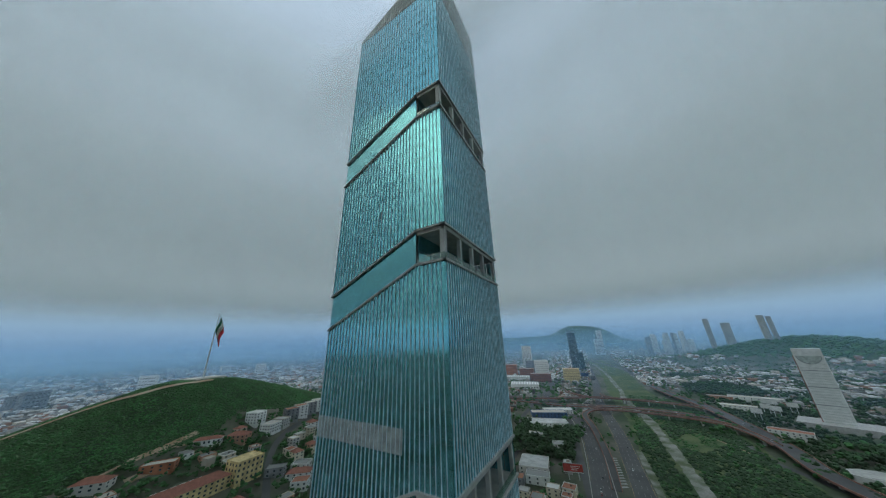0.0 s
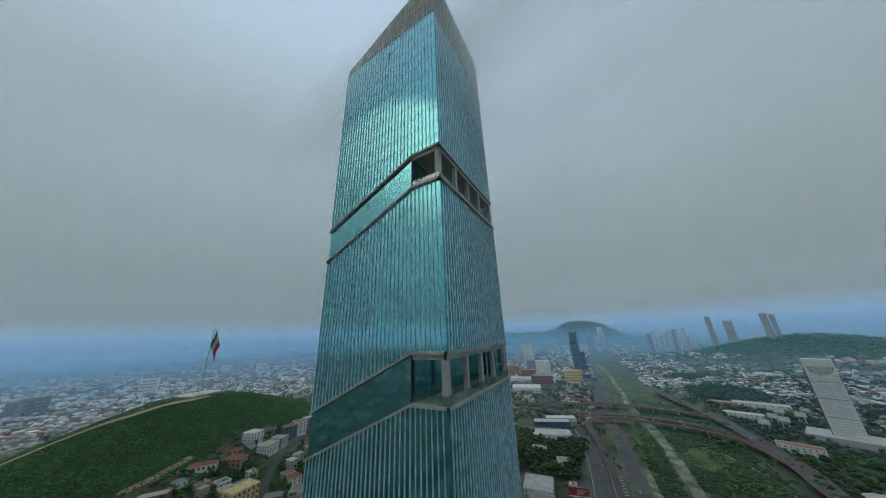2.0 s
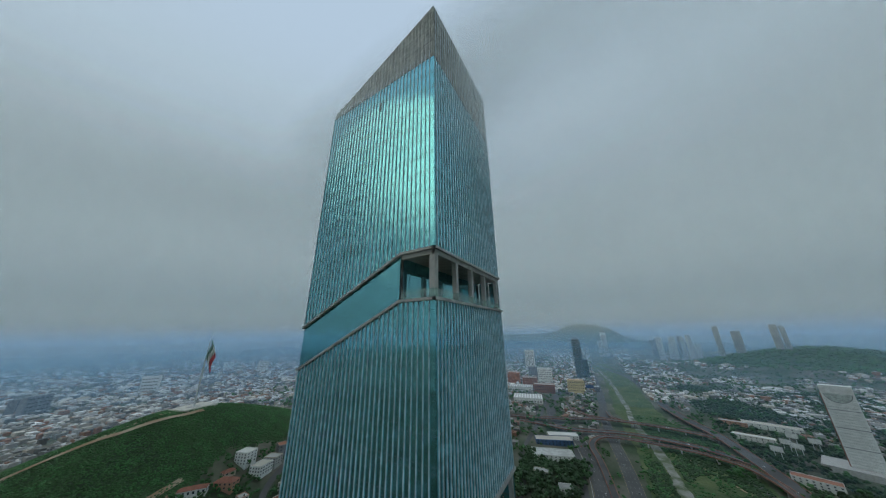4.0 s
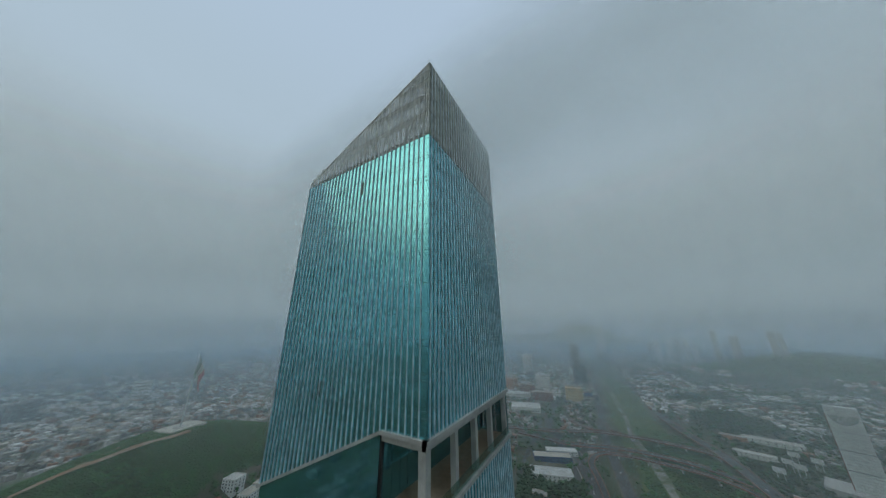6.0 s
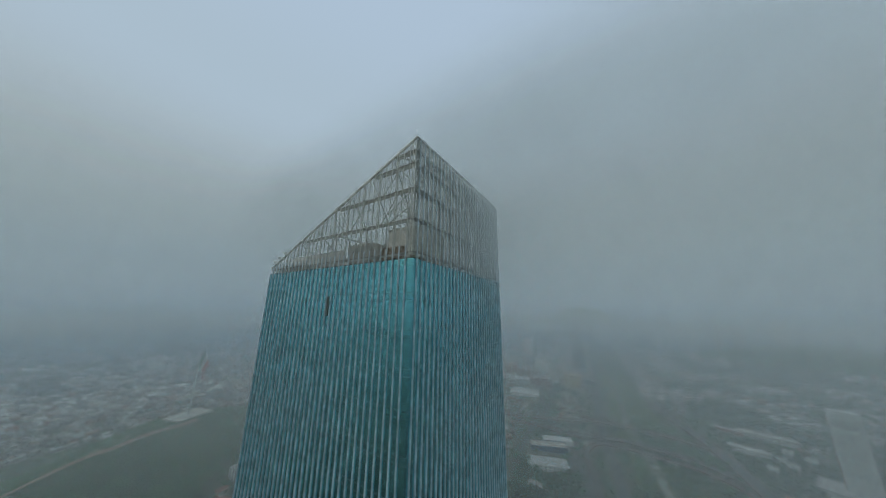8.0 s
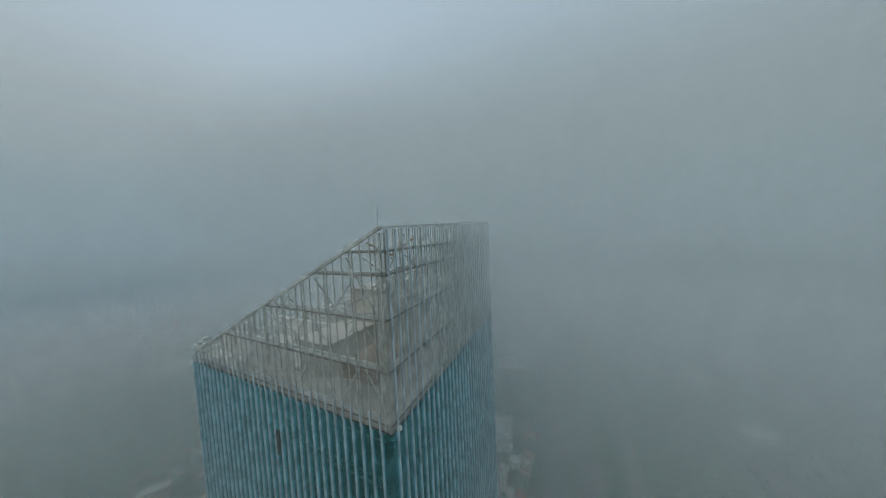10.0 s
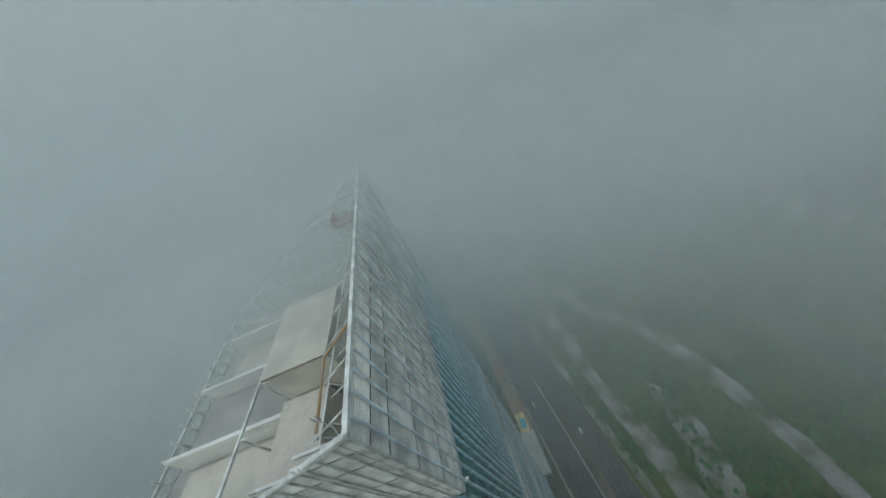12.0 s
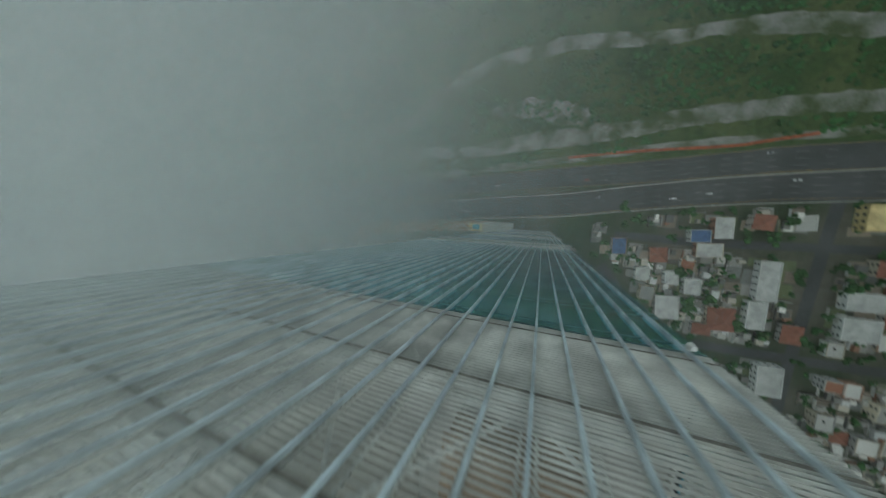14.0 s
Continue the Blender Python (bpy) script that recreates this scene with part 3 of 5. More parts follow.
# terrace bands: ledges above and below, columns, glass balustrades
for near_t, near_b, far_t, far_b in BANDS:
    for zn, zf, up in ((near_t, far_t, 0), (near_b, far_b, 1)):
        g = Geo()
        d = 0.55
        for (xa, za), (xb, zb) in (((0.55, zn), (KNEE, zn)), ((KNEE, zn), (LX - 0.3, zf))):
            g.prism([(xa, -d, za - .35), (xb, -d, zb - .35), (xb, .25, zb - .35), (xa, .25, za - .35)], [(xa, -d, za + .2), (xb, -d, zb + .2), (xb, .25, zb + .2), (xa, .25, za + .2)])
        part("ledge", g, CONCRETE, tower, "pale sloping ledge")
        part("ledge", Geo().prism([(-.3, -d, zn - .35), (d, -d, zn - .35), (RX + d, RY + .4, zn - .35), (RX - .3, RY + .4, zn - .35)], [(-.3, -d, zn + .2), (d, -d, zn + .2), (RX + d, RY + .4, zn + .2), (RX - .3, RY + .4, zn + .2)]), CONCRETE, tower, "pale level ledge")
    part("terrace_floor", Geo().prism([(KNEE, .1, near_b - .3), (-.1, .1, near_b - .3), (RX - .1, RY - .1, near_b - .3), (-9, RY - .1, near_b - .3)], [(KNEE, .1, near_b + .1), (-.1, .1, near_b + .1), (RX - .1, RY - .1, near_b + .1), (-9, RY - .1, near_b + .1)]), EARTH if near_t > 200 else CONCRETE, tower)
    part("terrace_ceiling", Geo().prism([(KNEE, .1, near_t - .9), (-.1, .1, near_t - .9), (RX - .1, RY - .1, near_t - .9), (-9, RY - .1, near_t - .9)], [(KNEE, .1, near_t - .3), (-.1, .1, near_t - .3), (RX - .1, RY - .1, near_t - .3), (-9, RY - .1, near_t - .3)]), CONCRETE, tower)
    part("edge_beam", Geo().box(KNEE, -.05, 0.05, .7, near_t - 1.3, near_t - .36), CONCRETE, tower)
    part("edge_beam", Geo().prism([(-.75, .05, near_t - 1.3), (-.05, .05, near_t - 1.3), (RX - .05, RY - .05, near_t - 1.3), (RX - .75, RY - .05, near_t - 1.3)], [(-.75, .05, near_t - .36), (-.05, .05, near_t - .36), (RX - .05, RY - .05, near_t - .36), (RX - .75, RY - .05, near_t - .36)]), CONCRETE, tower)
    for y in (0.75, 9.4, 17.6, 26.0, 35.9):
        w = 0.62 if y < 1 else 0.5
        part("column", Geo().box(right_x(y) - 0.1 - 2 * w, right_x(y) - 0.1, y - w, y + w, near_b + .1, near_t - .36), CONCRETE, tower, "square concrete column")
    for i in range(18):  # glazed back wall of the terrace
        ya = .6 + i * 2.0
        part("inner_pane", Geo().box(-8.2, -8.12, ya, ya + 1.9, near_b + .12, near_t - 1.0), BAND_GLASS, tower)
    for i in range(6):
        xa, xb = KNEE * i / 6 - .03, KNEE * (i + 1) / 6 + .03
        part("balustrade_pane", Geo().box(xb, xa, -.06, -.03, near_b + .2, near_b + 1.9), RAIL_GLASS, tower)
    for i in range(26):
        ya, yb = RY * i / 26 + .03, RY * (i + 1) / 26 - .03
        part("balustrade_pane", Geo().prism([(right_x(ya) + .03, ya, near_b + .2), (right_x(ya) + .06, ya, near_b + .2), (right_x(yb) + .06, yb, near_b + .2), (right_x(yb) + .03, yb, near_b + .2)], [(right_x(ya) + .03, ya, near_b + 1.9), (right_x(ya) + .06, ya, near_b + 1.9), (right_x(yb) + .06, yb, near_b + 1.9), (right_x(yb) + .03, yb, near_b + 1.9)]), RAIL_GLASS, tower)

# grey louvre field between the fins, and two open vent windows
for k in range(18):
    part("louvre_slat", Geo().box(LX + .1, -11.8, -.07, .0, 135.3 + k * .26, 135.3 + k * .26 + .2), LOUVRE, tower)

# flat panels; the darkness of the open vents is put into their colour
for x, za, zb in ((-21.3, 190.6, 193.9), (-18.2, 277.0, 280.2), (-24.8, 236.0, 238.6)):
    part("open_vent", Geo().box(x - .32, x + .32, -.06, -.03, za, zb), VENT, tower, "dark panel standing for an open vent window")

# ---- the crown: slats, beams, inner steel
def crown_slat(z):
    f = (z - TOP_L) / (TOP_E - TOP_L)
    return LX * (1 - min(1.0, max(0.0, f)))


z = GLASS_TOP + 0.2
while z < TOP_E - 0.15:
    xl = crown_slat(z)
    if xl < -0.3:
        part("slat", Geo().box(xl, 0, -.04, .044, z, z + .022), SLAT, tower)
    part("slat", Geo().prism([(-.052, 0, z), (.04, 0, z), (RX + .04, RY, z), (RX - .052, RY, z)], [(-.052, 0, z + .022), (.04, 0, z + .022), (RX + .04, RY, z + .022), (RX - .052, RY, z + .022)]), SLAT, tower)
    z += 0.2
# the far sides, seen through the crown
far_slats = Geo()
z = GLASS_TOP + 0.4
while z < TOP_R - 0.3:
    f = max(0.0, (z - TOP_B) / (TOP_R - TOP_B))
    far_slats.box(LX + RX + f * -LX, RX, RY - .06, RY + .06, z, z + .022)
    if z < TOP_L:
        far_slats.prism([(LX - .04, 0, z), (LX + .04, 0, z), (LX + RX + .04, RY, z), (LX + RX - .04, RY, z)], [(LX - .04, 0, z + .022), (LX + .04, 0, z + .022), (LX + RX + .04, RY, z + .022), (LX + RX - .04, RY, z + .022)])
    z += 0.2
tagged(part("far_slats", far_slats, SLAT, tower, "slats of the crown's far sides"), kind="stuff")
for i in range(1, 17):
    x = LX * i / 17 + RX
    part("crown_post", Geo().box(x - .07, x + .07, RY - .3, RY - .12, GLASS_TOP, TOP_R + (TOP_B - TOP_R) * i / 17), STEEL, tower)
    y = RY * i / 17
    part("crown_post", Geo().box(LX + right_x(y) + .12, LX + right_x(y) + .3, y - .1, y + .1, GLASS_TOP, TOP_L + (TOP_B - TOP_L) * i / 17 + 1.1), STEEL, tower)
rim = Geo().beam((LX, 0, TOP_L), (0, 0, TOP_E), .2)
part("rim", rim, STEEL, tower, "pale steel rim of the crown")
part("rim", Geo().beam((0, 0, TOP_E), (RX, RY, TOP_R), .2), STEEL, tower)
part("rim", Geo().beam((RX, RY, TOP_R), (LX + RX, RY, TOP_B), .22), STEEL, tower)
part("rim", Geo().beam((LX + RX, RY, TOP_B), (LX, 0, TOP_L), .22), STEEL, tower)
BEAMS = (GLASS_TOP + .9, 291.3, 296.2, 300.4, 302.6)
for z in BEAMS:
    xl = crown_slat(z) if z > TOP_L else LX
    part("rail", Geo().box(xl, -.05, -.054, -.042, z - .07, z + .07), JOINT, tower, "weathered brown outer rail")
    part("rail", Geo().prism([(.042, 0, z - .07), (.054, 0, z - .07), (RX + .054, RY, z - .07), (RX + .042, RY, z - .07)], [(.042, 0, z + .07), (.054, 0, z + .07), (RX + .054, RY, z + .07), (RX + .042, RY, z + .07)]), JOINT, tower, "weathered brown outer rail")
    for o in (.2, .75):
        part("beam", Geo().box(xl, -.2, o, o + .16, z - .14, z + .14), STEEL, tower)
        part("beam", Geo().prism([(-o - .16, .2, z - .14), (-o, .2, z - .14), (RX - o, RY, z - .14), (RX - o - .16, RY, z - .14)], [(-o - .16, .2, z + .14), (-o, .2, z + .14), (RX - o, RY, z + .14), (RX - o - .16, RY, z + .14)]), STEEL, tower)
    part("beam", Geo().box(LX + RX + max(0.0, (z - TOP_B) / (TOP_R - TOP_B)) * -LX, RX, RY - .6, RY - .3, z - .15, z + .15), STEEL, tower)
# diagonal bracing behind the slats
for lo, hi in zip(BEAMS, BEAMS[1:3] + (300.4, 302.6)):
    for k in range(11):
        x0, x1 = LX * 3 * k / NL, max(LX, LX * 3 * (k + 1) / NL)
        if k % 2:
            x0, x1 = x1, x0
        if hi < crown_top_left(min(x0, x1)):
            part("brace", Geo().beam((x0, .5, lo), (x1, .5, hi), .075, 6), STEEL, tower)
        y0, y1 = SIDE_FINS[min(31, 3 * k)], SIDE_FINS[min(31, 3 * k + 3)]
        if y1 - y0 < 2:
            continue
        if k % 2:
            y0, y1 = y1, y0
        part("brace", Geo().beam((right_x(y0) - .5, y0, lo), (right_x(y1) - .5, y1, hi), .075, 6), STEEL, tower)
for k in range(1, 8):
    y = RY * k / 8
    part("strut", Geo().beam((right_x(y) - .5, y, TOP_E - .6), (right_x(y) - 4.5, y, 297.5), .11, 6), STEEL, tower)
    part("strut", Geo().beam((right_x(y) - 4.5, y, 285.5), (right_x(y) - 4.5, y, 297.6), .13, 6), STEEL, tower)
    x = LX * k / 8
    zt = crown_top_left(x)
    if zt > 290:
        part("strut", Geo().beam((x, .5, zt - .4), (x + .5, 4.0, 285.6 + (zt - 285.6) * .55), .1, 6), STEEL, tower)
        part("strut", Geo().beam((x + .5, 4.0, 285.5), (x + .5, 4.0, 285.6 + (zt - 285.6) * .55), .12, 6), STEEL, tower)
part("walkway", Geo().box(-5.6, -3.9, 7.5, RY - 2, 294.0, 294.12), STEEL, tower)
part("strut", Geo().beam((-3.9, 7.5, 295.2), (-4.2, RY - 2, 295.2), .06, 6), STEEL, tower)
part("pipe", Geo().beam((-4.7, 7.5, 301.6), (-1.3, 7.75, 303.7), .13, 8), RUST, tower, "rust-coloured raking pipe")
part("pipe", Geo().beam((-4.7, 7.5, 301.6), (-2.8, 1.3, 303.4), .1, 8), RUST, tower)
# light lattice girders that tie the crown's rim to the plant rooms
for k in range(1, 8):
    y = RY * k / 8
    xa, xb = right_x(y) - .9, right_x(y) - 9.9
    part("girder_chord", Geo().beam((xa, y, 300.8), (xb, y, 295.2), .1, 6), STEEL, tower)
    part("girder_chord", Geo().beam((xa, y, 297.6), (xb, y, 293.2), .1, 6), STEEL, tower)
    for j in range(8):
        p, q = j / 8, (j + 1) / 8
        lo, hi = (297.6 - 4.4 * p, 300.8 - 5.6 * q) if j % 2 == 0 else (300.8 - 5.6 * p, 297.6 - 4.4 * q)
        part("girder_web", Geo().beam((xa + (xb - xa) * p, y, lo), (xa + (xb - xa) * q, y, hi), .06, 4), STEEL, tower)
for x, z in ((-4.4, 298.9), (-8.2, 296.3)):
    part("purlin", Geo().beam((x, 3.5, z), (x, RY - 1.5, z), .09, 6), STEEL, tower)
# plant rooms on the roof
plant = thing("plant_room", "beige rooftop plant room with flat panelled top", "plant room", at=(0, 0, 0))
part("body", Geo().box(-17.8, -10.0, 13.2, 24.0, 285.5, 295.3), BEIGE, plant)
part("roof", Geo().box(-18.0, -9.8, 13.0, 24.2, 295.304, 295.6), BEIGE, plant, "pale weathered roof panel")
part("body", Geo().box(-19.3, -13.2, 4.4, 12.9, 285.5, 289.9), BEIGE, plant)
part("roof", Geo().box(-19.4, -13.0, 4.2, 12.98, 289.904, 290.2), BEIGE, plant)
gantry = thing("roof_gantry", "long pale steel gantry beam beside the plant room", "gantry")
part("beam", Geo().box(-22.1, -21.8, 2.6, 28.0, 292.2, 292.5), STEEL, gantry)
for y in (3.0, 9.2, 15.4, 21.6, 27.6):
    part("post", Geo().box(-22.05, -21.85, y - .1, y + .1, 285.5, 292.196), STEEL, gantry)
    part("arm", Geo().beam((-21.8, y, 292.3), (-18.2, y, 292.3), .08, 6), STEEL, gantry)
for z in (287.2, 289.4):
    for k in range(5):
        part("vent", Geo().box(-18.9 + k * 1.15, -18.0 + k * 1.15, 4.3, 4.42, z - .8, z + .2), LOUVRE, plant, "grey louvred vent")
low = thing("plant_deck", "lower roof bays with pale floor and white cross walls", "roof bay")
for k, y in enumerate((3, 12, 21, 30)):
    part("cross_wall", Geo().box(-37.5, -19.5, y, y + .5, 285.5, 289.2), WHITE, low)
    part("floor_panel", Geo().box(-36.5, -20, y + .9, min(y + 8.4, 36), 285.504, 286.6 if k % 2 else 286.0), BEIGE if k % 2 == 0 else DECK, low)
ply = thing("plywood_box", "weathered brown plywood hoarding on the roof", "hoarding")
part("panel", Geo().box(-10.6, -5.4, 4.0, 10.6, 286.6, 288.4), PLY, ply)
part("lid", Geo().box(-10.8, -5.2, 3.8, 10.8, 288.404, 288.52), PLY, ply)
for x, y in ((-10.4, 4.2), (-5.6, 4.2), (-10.4, 10.4), (-5.6, 10.4)):
    part("leg", Geo().box(x - .12, x + .12, y - .12, y + .12, 285.5, 286.596), STEEL, ply)
red = thing("hoist_platform", "reddish-brown hanging work platform at the crown", "work platform")
part("board", Geo().box(-6.6, -3.0, 28.4, 31.4, 301.6, 301.9), RED_STONE, red)
for y in (28.6, 31.2):
    part("hanger", Geo().beam((-4.8, y, 301.9), (-1.0, y, 305.6), .07, 6), STEEL, red)
part("side_board", Geo().box(-6.7, -6.55, 28.4, 31.4, 301.9, 303.1), RED_STONE, red)
for y in (6.0, 9.2):
    for k in range(4):
        unit = thing("air_cooler", "small white rooftop cooling unit", "cooling unit", "rooftop coolers", at=(-24 + k * 2.4 - 12, y - 4.6, 285.5))
        part("casing", Geo().box(-.8, .8, -.8, .8, 0, 1.3), WHITE, unit)
        part("fan_ring", Geo().beam((0, 0, 1.304), (0, 0, 1.5), .6, 12), STEEL, unit)
# small fittings on the rim
aer = thing("rim_aerial", "small forked aerial on the crown's tip", "aerial")
part("mast", Geo().beam((-.5, .4, 304.9), (-.5, .4, 306.2), .025, 6), STEEL, aer)
for s in (-.13, .13):
    part("fork", Geo().beam((-.5 + s, .4, 306.15), (-.5 + s, .4, 306.6), .03, 6), STEEL, aer)
rod = thing("lightning_rod", "thin lightning rod at the crown's far corner", "rod")
part("mast", Geo().beam((RX - .4, RY - .4, TOP_R), (RX - .4, RY - .4, TOP_R + 3.2), .035, 6), STEEL, rod)
# small camera devices, modelled as heads on brackets
for k, x in enumerate((LX + .9, LX + 2.6, LX + 4.6)):
    fl = thing("floodlight", "small grey camera device on the sloping rim", "floodlight", "rim floodlights", at=(x, .1, crown_top_left(x) + .2))
    part("bracket", Geo().box(-.05, .05, -.05, .05, 0, .5), STEEL, fl)
    part("head", Geo().rbox(0, 0, .5, .7, .35, .5, .95), STEEL, fl)
lamp = thing("beacon_lamp", "white corner beacon just under the crown", "beacon", at=(.42, .75, GLASS_TOP + .25))
part("dome", Geo().prism([(.17 * math.cos(a), .17 * math.sin(a), 0) for a in [k * math.pi / 6 for k in range(12)]], [(.11 * math.cos(a), .11 * math.sin(a), .34) for a in [k * math.pi / 6 for k in range(12)]]), WHITE, lamp)
part("bracket", Geo().box(-.5, 0, -.08, .08, -.15, -.004), STEEL, lamp)
part("roof_deck", Geo().prism([(LX + .4, .4, 284.6), (-.4, .4, 284.6), (RX - .4, RY - .4, 284.6), (LX + RX + .4, RY - .4, 284.6)], [(LX + .4, .4, 285.5), (-.4, .4, 285.5), (RX - .4, RY - .4, 285.5), (LX + RX + .4, RY - .4, 285.5)]), DECK, tower, "pale roof deck inside the crown")



# ---------------------------------------------------------------- roads, river, bridges
solid("earthwork", ribbon([(1, 60), (-1, 100), (-11, 195), (-22, 260)], 12, 0.22, 0.15, seed=5), EARTH, "strip of bare brown earth beside the motorway", "earth", kind="structure")
solid("embankment", ribbon([(96, -300), (90, -165), (86, -95), (74, 0), (63, 100), (54, 195), (46, 330), (36, 475)], 7, 0.45, 0.3, seed=6), GRAVEL, "pale stony edge of the river bank", "embankment", kind="structure")
solid("orange_barrier", ribbon([(92, -186), (87, -155), (84.5, -138), (82.5, -90), (80.5, -50), (77, -10)], 2.4, 0.1, 0.2, seed=7, level=lambda t: 0.9, thick=0.9), ORANGE, "long orange barrier along the motorway edge", "barrier")
solid("gravel_bank", ribbon([(104, -45), (116, -12), (126, 18), (130, 50), (128, 75)], 22, 0.16, 0.6, seed=8, taper=True), GRAVEL, "pale gravel spread beside the river", "river bed", kind="structure")
solid("track", ribbon([(205, 440), (176, 500), (145, 567), (108, 640)], 3, 0.3), EARTH, "narrow dirt track through the river grass", "track", kind="structure")
solid("road", ribbon([(230, 380), (193, 468), (178, 507), (170, 600), (150, 700)], 9, 0.32), ASPHALT, "low riverside service road", "road", kind="structure")
solid("road", ribbon([(-270, 120), (-344, 160), (-383, 204), (-420, 290)], 7, 0.35), ASPHALT, "narrow street climbing the hill", "road", kind="structure")
solid("road", ribbon([(2, -60), (0, -130), (3, -205), (6, -330)], 7, 0.25), ASPHALT, "narrow city street", "road", kind="structure")
solid("road", ribbon([(52, -206), (0, -203), (-70, -200), (-240, -190)], 8, 0.28), ASPHALT, "narrow city street", "road", kind="structure")
solid("road", ribbon([(-30, -52), (-88, -106), (-92, -200), (-84, -330)], 8, 0.26), ASPHALT, "narrow city street", "road", kind="structure")
solid("road", ribbon([(-120, 250), (-118, 400), (-150, 520), (-160, 700), (-190, 1000)], 8, 0.3), ASPHALT, "narrow city street", "road", kind="structure")
solid("track", ribbon([(-430, -150), (-505, -60), (-538, 18), (-534, 74), (-540, 120)], 5, 0.5), EARTH, "dirt road along the hill's ridge", "track", kind="structure")
solid("earth_terrace", ribbon([(-402, 52), (-409, 84), (-416, 108)], 6, 1.0, 0.2, seed=21), EARTH, "bare brown earth terrace on the slope", "earth", kind="structure")
solid("earth_terrace", ribbon([(-376, 48), (-382, 84), (-385, 108)], 8, 0.8, 0.2, seed=22), EARTH, "bare brown earth terrace on the slope", "earth", kind="structure")
solid("track", ribbon([(-380, -10), (-396, 33), (-404, 60), (-402, 100)], 3, 0.5), EARTH, "retaining strip below the scrub", "track", kind="structure")


def dashes(pts, offset, length, gap, width, lift):
    """Painted lines along a road."""
    g, line, run = Geo(), spline(pts, 3.0), 0.0
    for a, b in zip(line, line[1:]):
        d = (b - a)
        run += d.length
        if run % (length + gap) < length and -320 < a.y < 820:
            n = Vector((-d.y, d.x)).normalized()
            p, q = a + n * offset, b + n * offset
            w = n * width / 2
            g.face(*((v.x, v.y, height(v.x, v.y) + lift) for v in (p - w, q - w, q + w, p + w)))
    return g


for pts, half, lift in ((ROAD_A, 11.5, 0.34), (ROAD_C, 10.5, 0.38), (RIGHT_ROAD, 12, 0.38)):
    lines = Geo()
    for o in (-half * 0.5, 0.0, half * 0.5):
        q = dashes(pts, o, 6, 9, 0.22, lift)
        n = len(lines.v)
        lines.v += q.v
        lines.f += [tuple(i + n for i in f) for f in q.f]
    solid("lane_marking", lines, LINE, "worn white dashed lane lines", "road marking", kind="stuff")
    for o in (-half + 0.7, half - 0.7):
        solid("edge_line", dashes(pts, o, 50, 0, 0.25, lift), YELLOW_LINE, "faded yellow edge line", "road marking", kind="stuff")
for pts, o in ((ROAD_A, -11.0), (ROAD_A, 12.4)):
    cut = [p for p in pts if -320 < p[1] < 820]
    solid("median_barrier", ribbon(cut, 0.7, 0.0, offset=o, level=lambda t: 1.1, thick=1.1), CONCRETE, "low pale concrete motorway barrier", "barrier")
for k in range(12):
    solid("chevron_stripe", Geo().rbox(13 + k * -0.8, 352 + k * 7, 0.5, 8, 2.2, 0.05, 0.42), LINE, "white painted stripe on the motorway island", "road marking", "motorway chevrons")


def bridge(pts, width, level, label, every=48):
    b = thing("bridge", label, "bridge", "motorway bridges")
    part("deck", ribbon(pts, width, 0, level=level, thick=1.3), ASPHALT, b, "grey asphalt deck")
    for o in (-width / 2, width / 2):
        part("parapet", ribbon(pts, 0.8, 1.1, offset=o, level=level, thick=2.2), RED_STONE, b, "dull red parapet")
    line, run = spline(pts, 4.0), 0.0
    tot = sum((q - p).length for p, q in zip(line, line[1:]))
    nxt = every / 2
    for p, q in zip(line, line[1:]):
        run += (q - p).length
        if run > nxt:
            nxt += every
            z = level(run / tot) - 1.3
            if z > 3:
                a = math.atan2((q - p).y, (q - p).x)
                part("pier", Geo().rbox(p.x, p.y, a, 2.2, 3.2, -0.5, z - 2).rbox(p.x, p.y, a, 2.4, width * 0.8, z - 2, z, top=1.0), CONCRETE, b)
    return b


bridge([(-260, 702), (-213, 714), (-178, 720), (-100, 746), (-39, 779), (21, 785), (75, 783), (124, 776), (160, 768), (186, 752)], 13, lambda t: 10.5 - 3 * abs(2 * t - 1) ** 4, "wide grey motorway overpass with dull red parapets")
bridge([(-230, 700), (-157, 690), (-92, 680), (-47, 688), (17, 706), (66, 705), (110, 698), (148, 685), (190, 655)], 15, lambda t: 8.0 - 2 * abs(2 * t - 1) ** 4, "broad grey lower overpass with dull red parapets")
bridge([(6, 340), (0, 413), (-9, 472), (-24, 543), (-35, 581), (-39, 611), (-32, 643), (-16, 663), (6, 669), (45, 669), (88, 664), (127, 656), (159, 638), (179, 618), (192, 585), (199, 540)], 9.5, lambda t: 0.6 + 8.6 * smooth(0.12, 0.42, t), "curving motorway slip bridge with dull red parapets")
bridge([(-122, 930), (-105, 870), (-78, 830), (-45, 800), (-10, 790)], 8, lambda t: 4.0 + 5.5 * t, "short motorway ramp with dull red parapets")
bridge([(-14, 880), (-6, 830), (14, 800), (48, 786)], 7, lambda t: 5.0 + 4.5 * t, "short motorway ramp with dull red parapets")
bridge([(240, 330), (206, 440), (207, 540), (200, 640), (180, 780), (147, 890), (122, 1010)], 20, lambda t: 8.5, "raised riverside motorway on concrete piers")


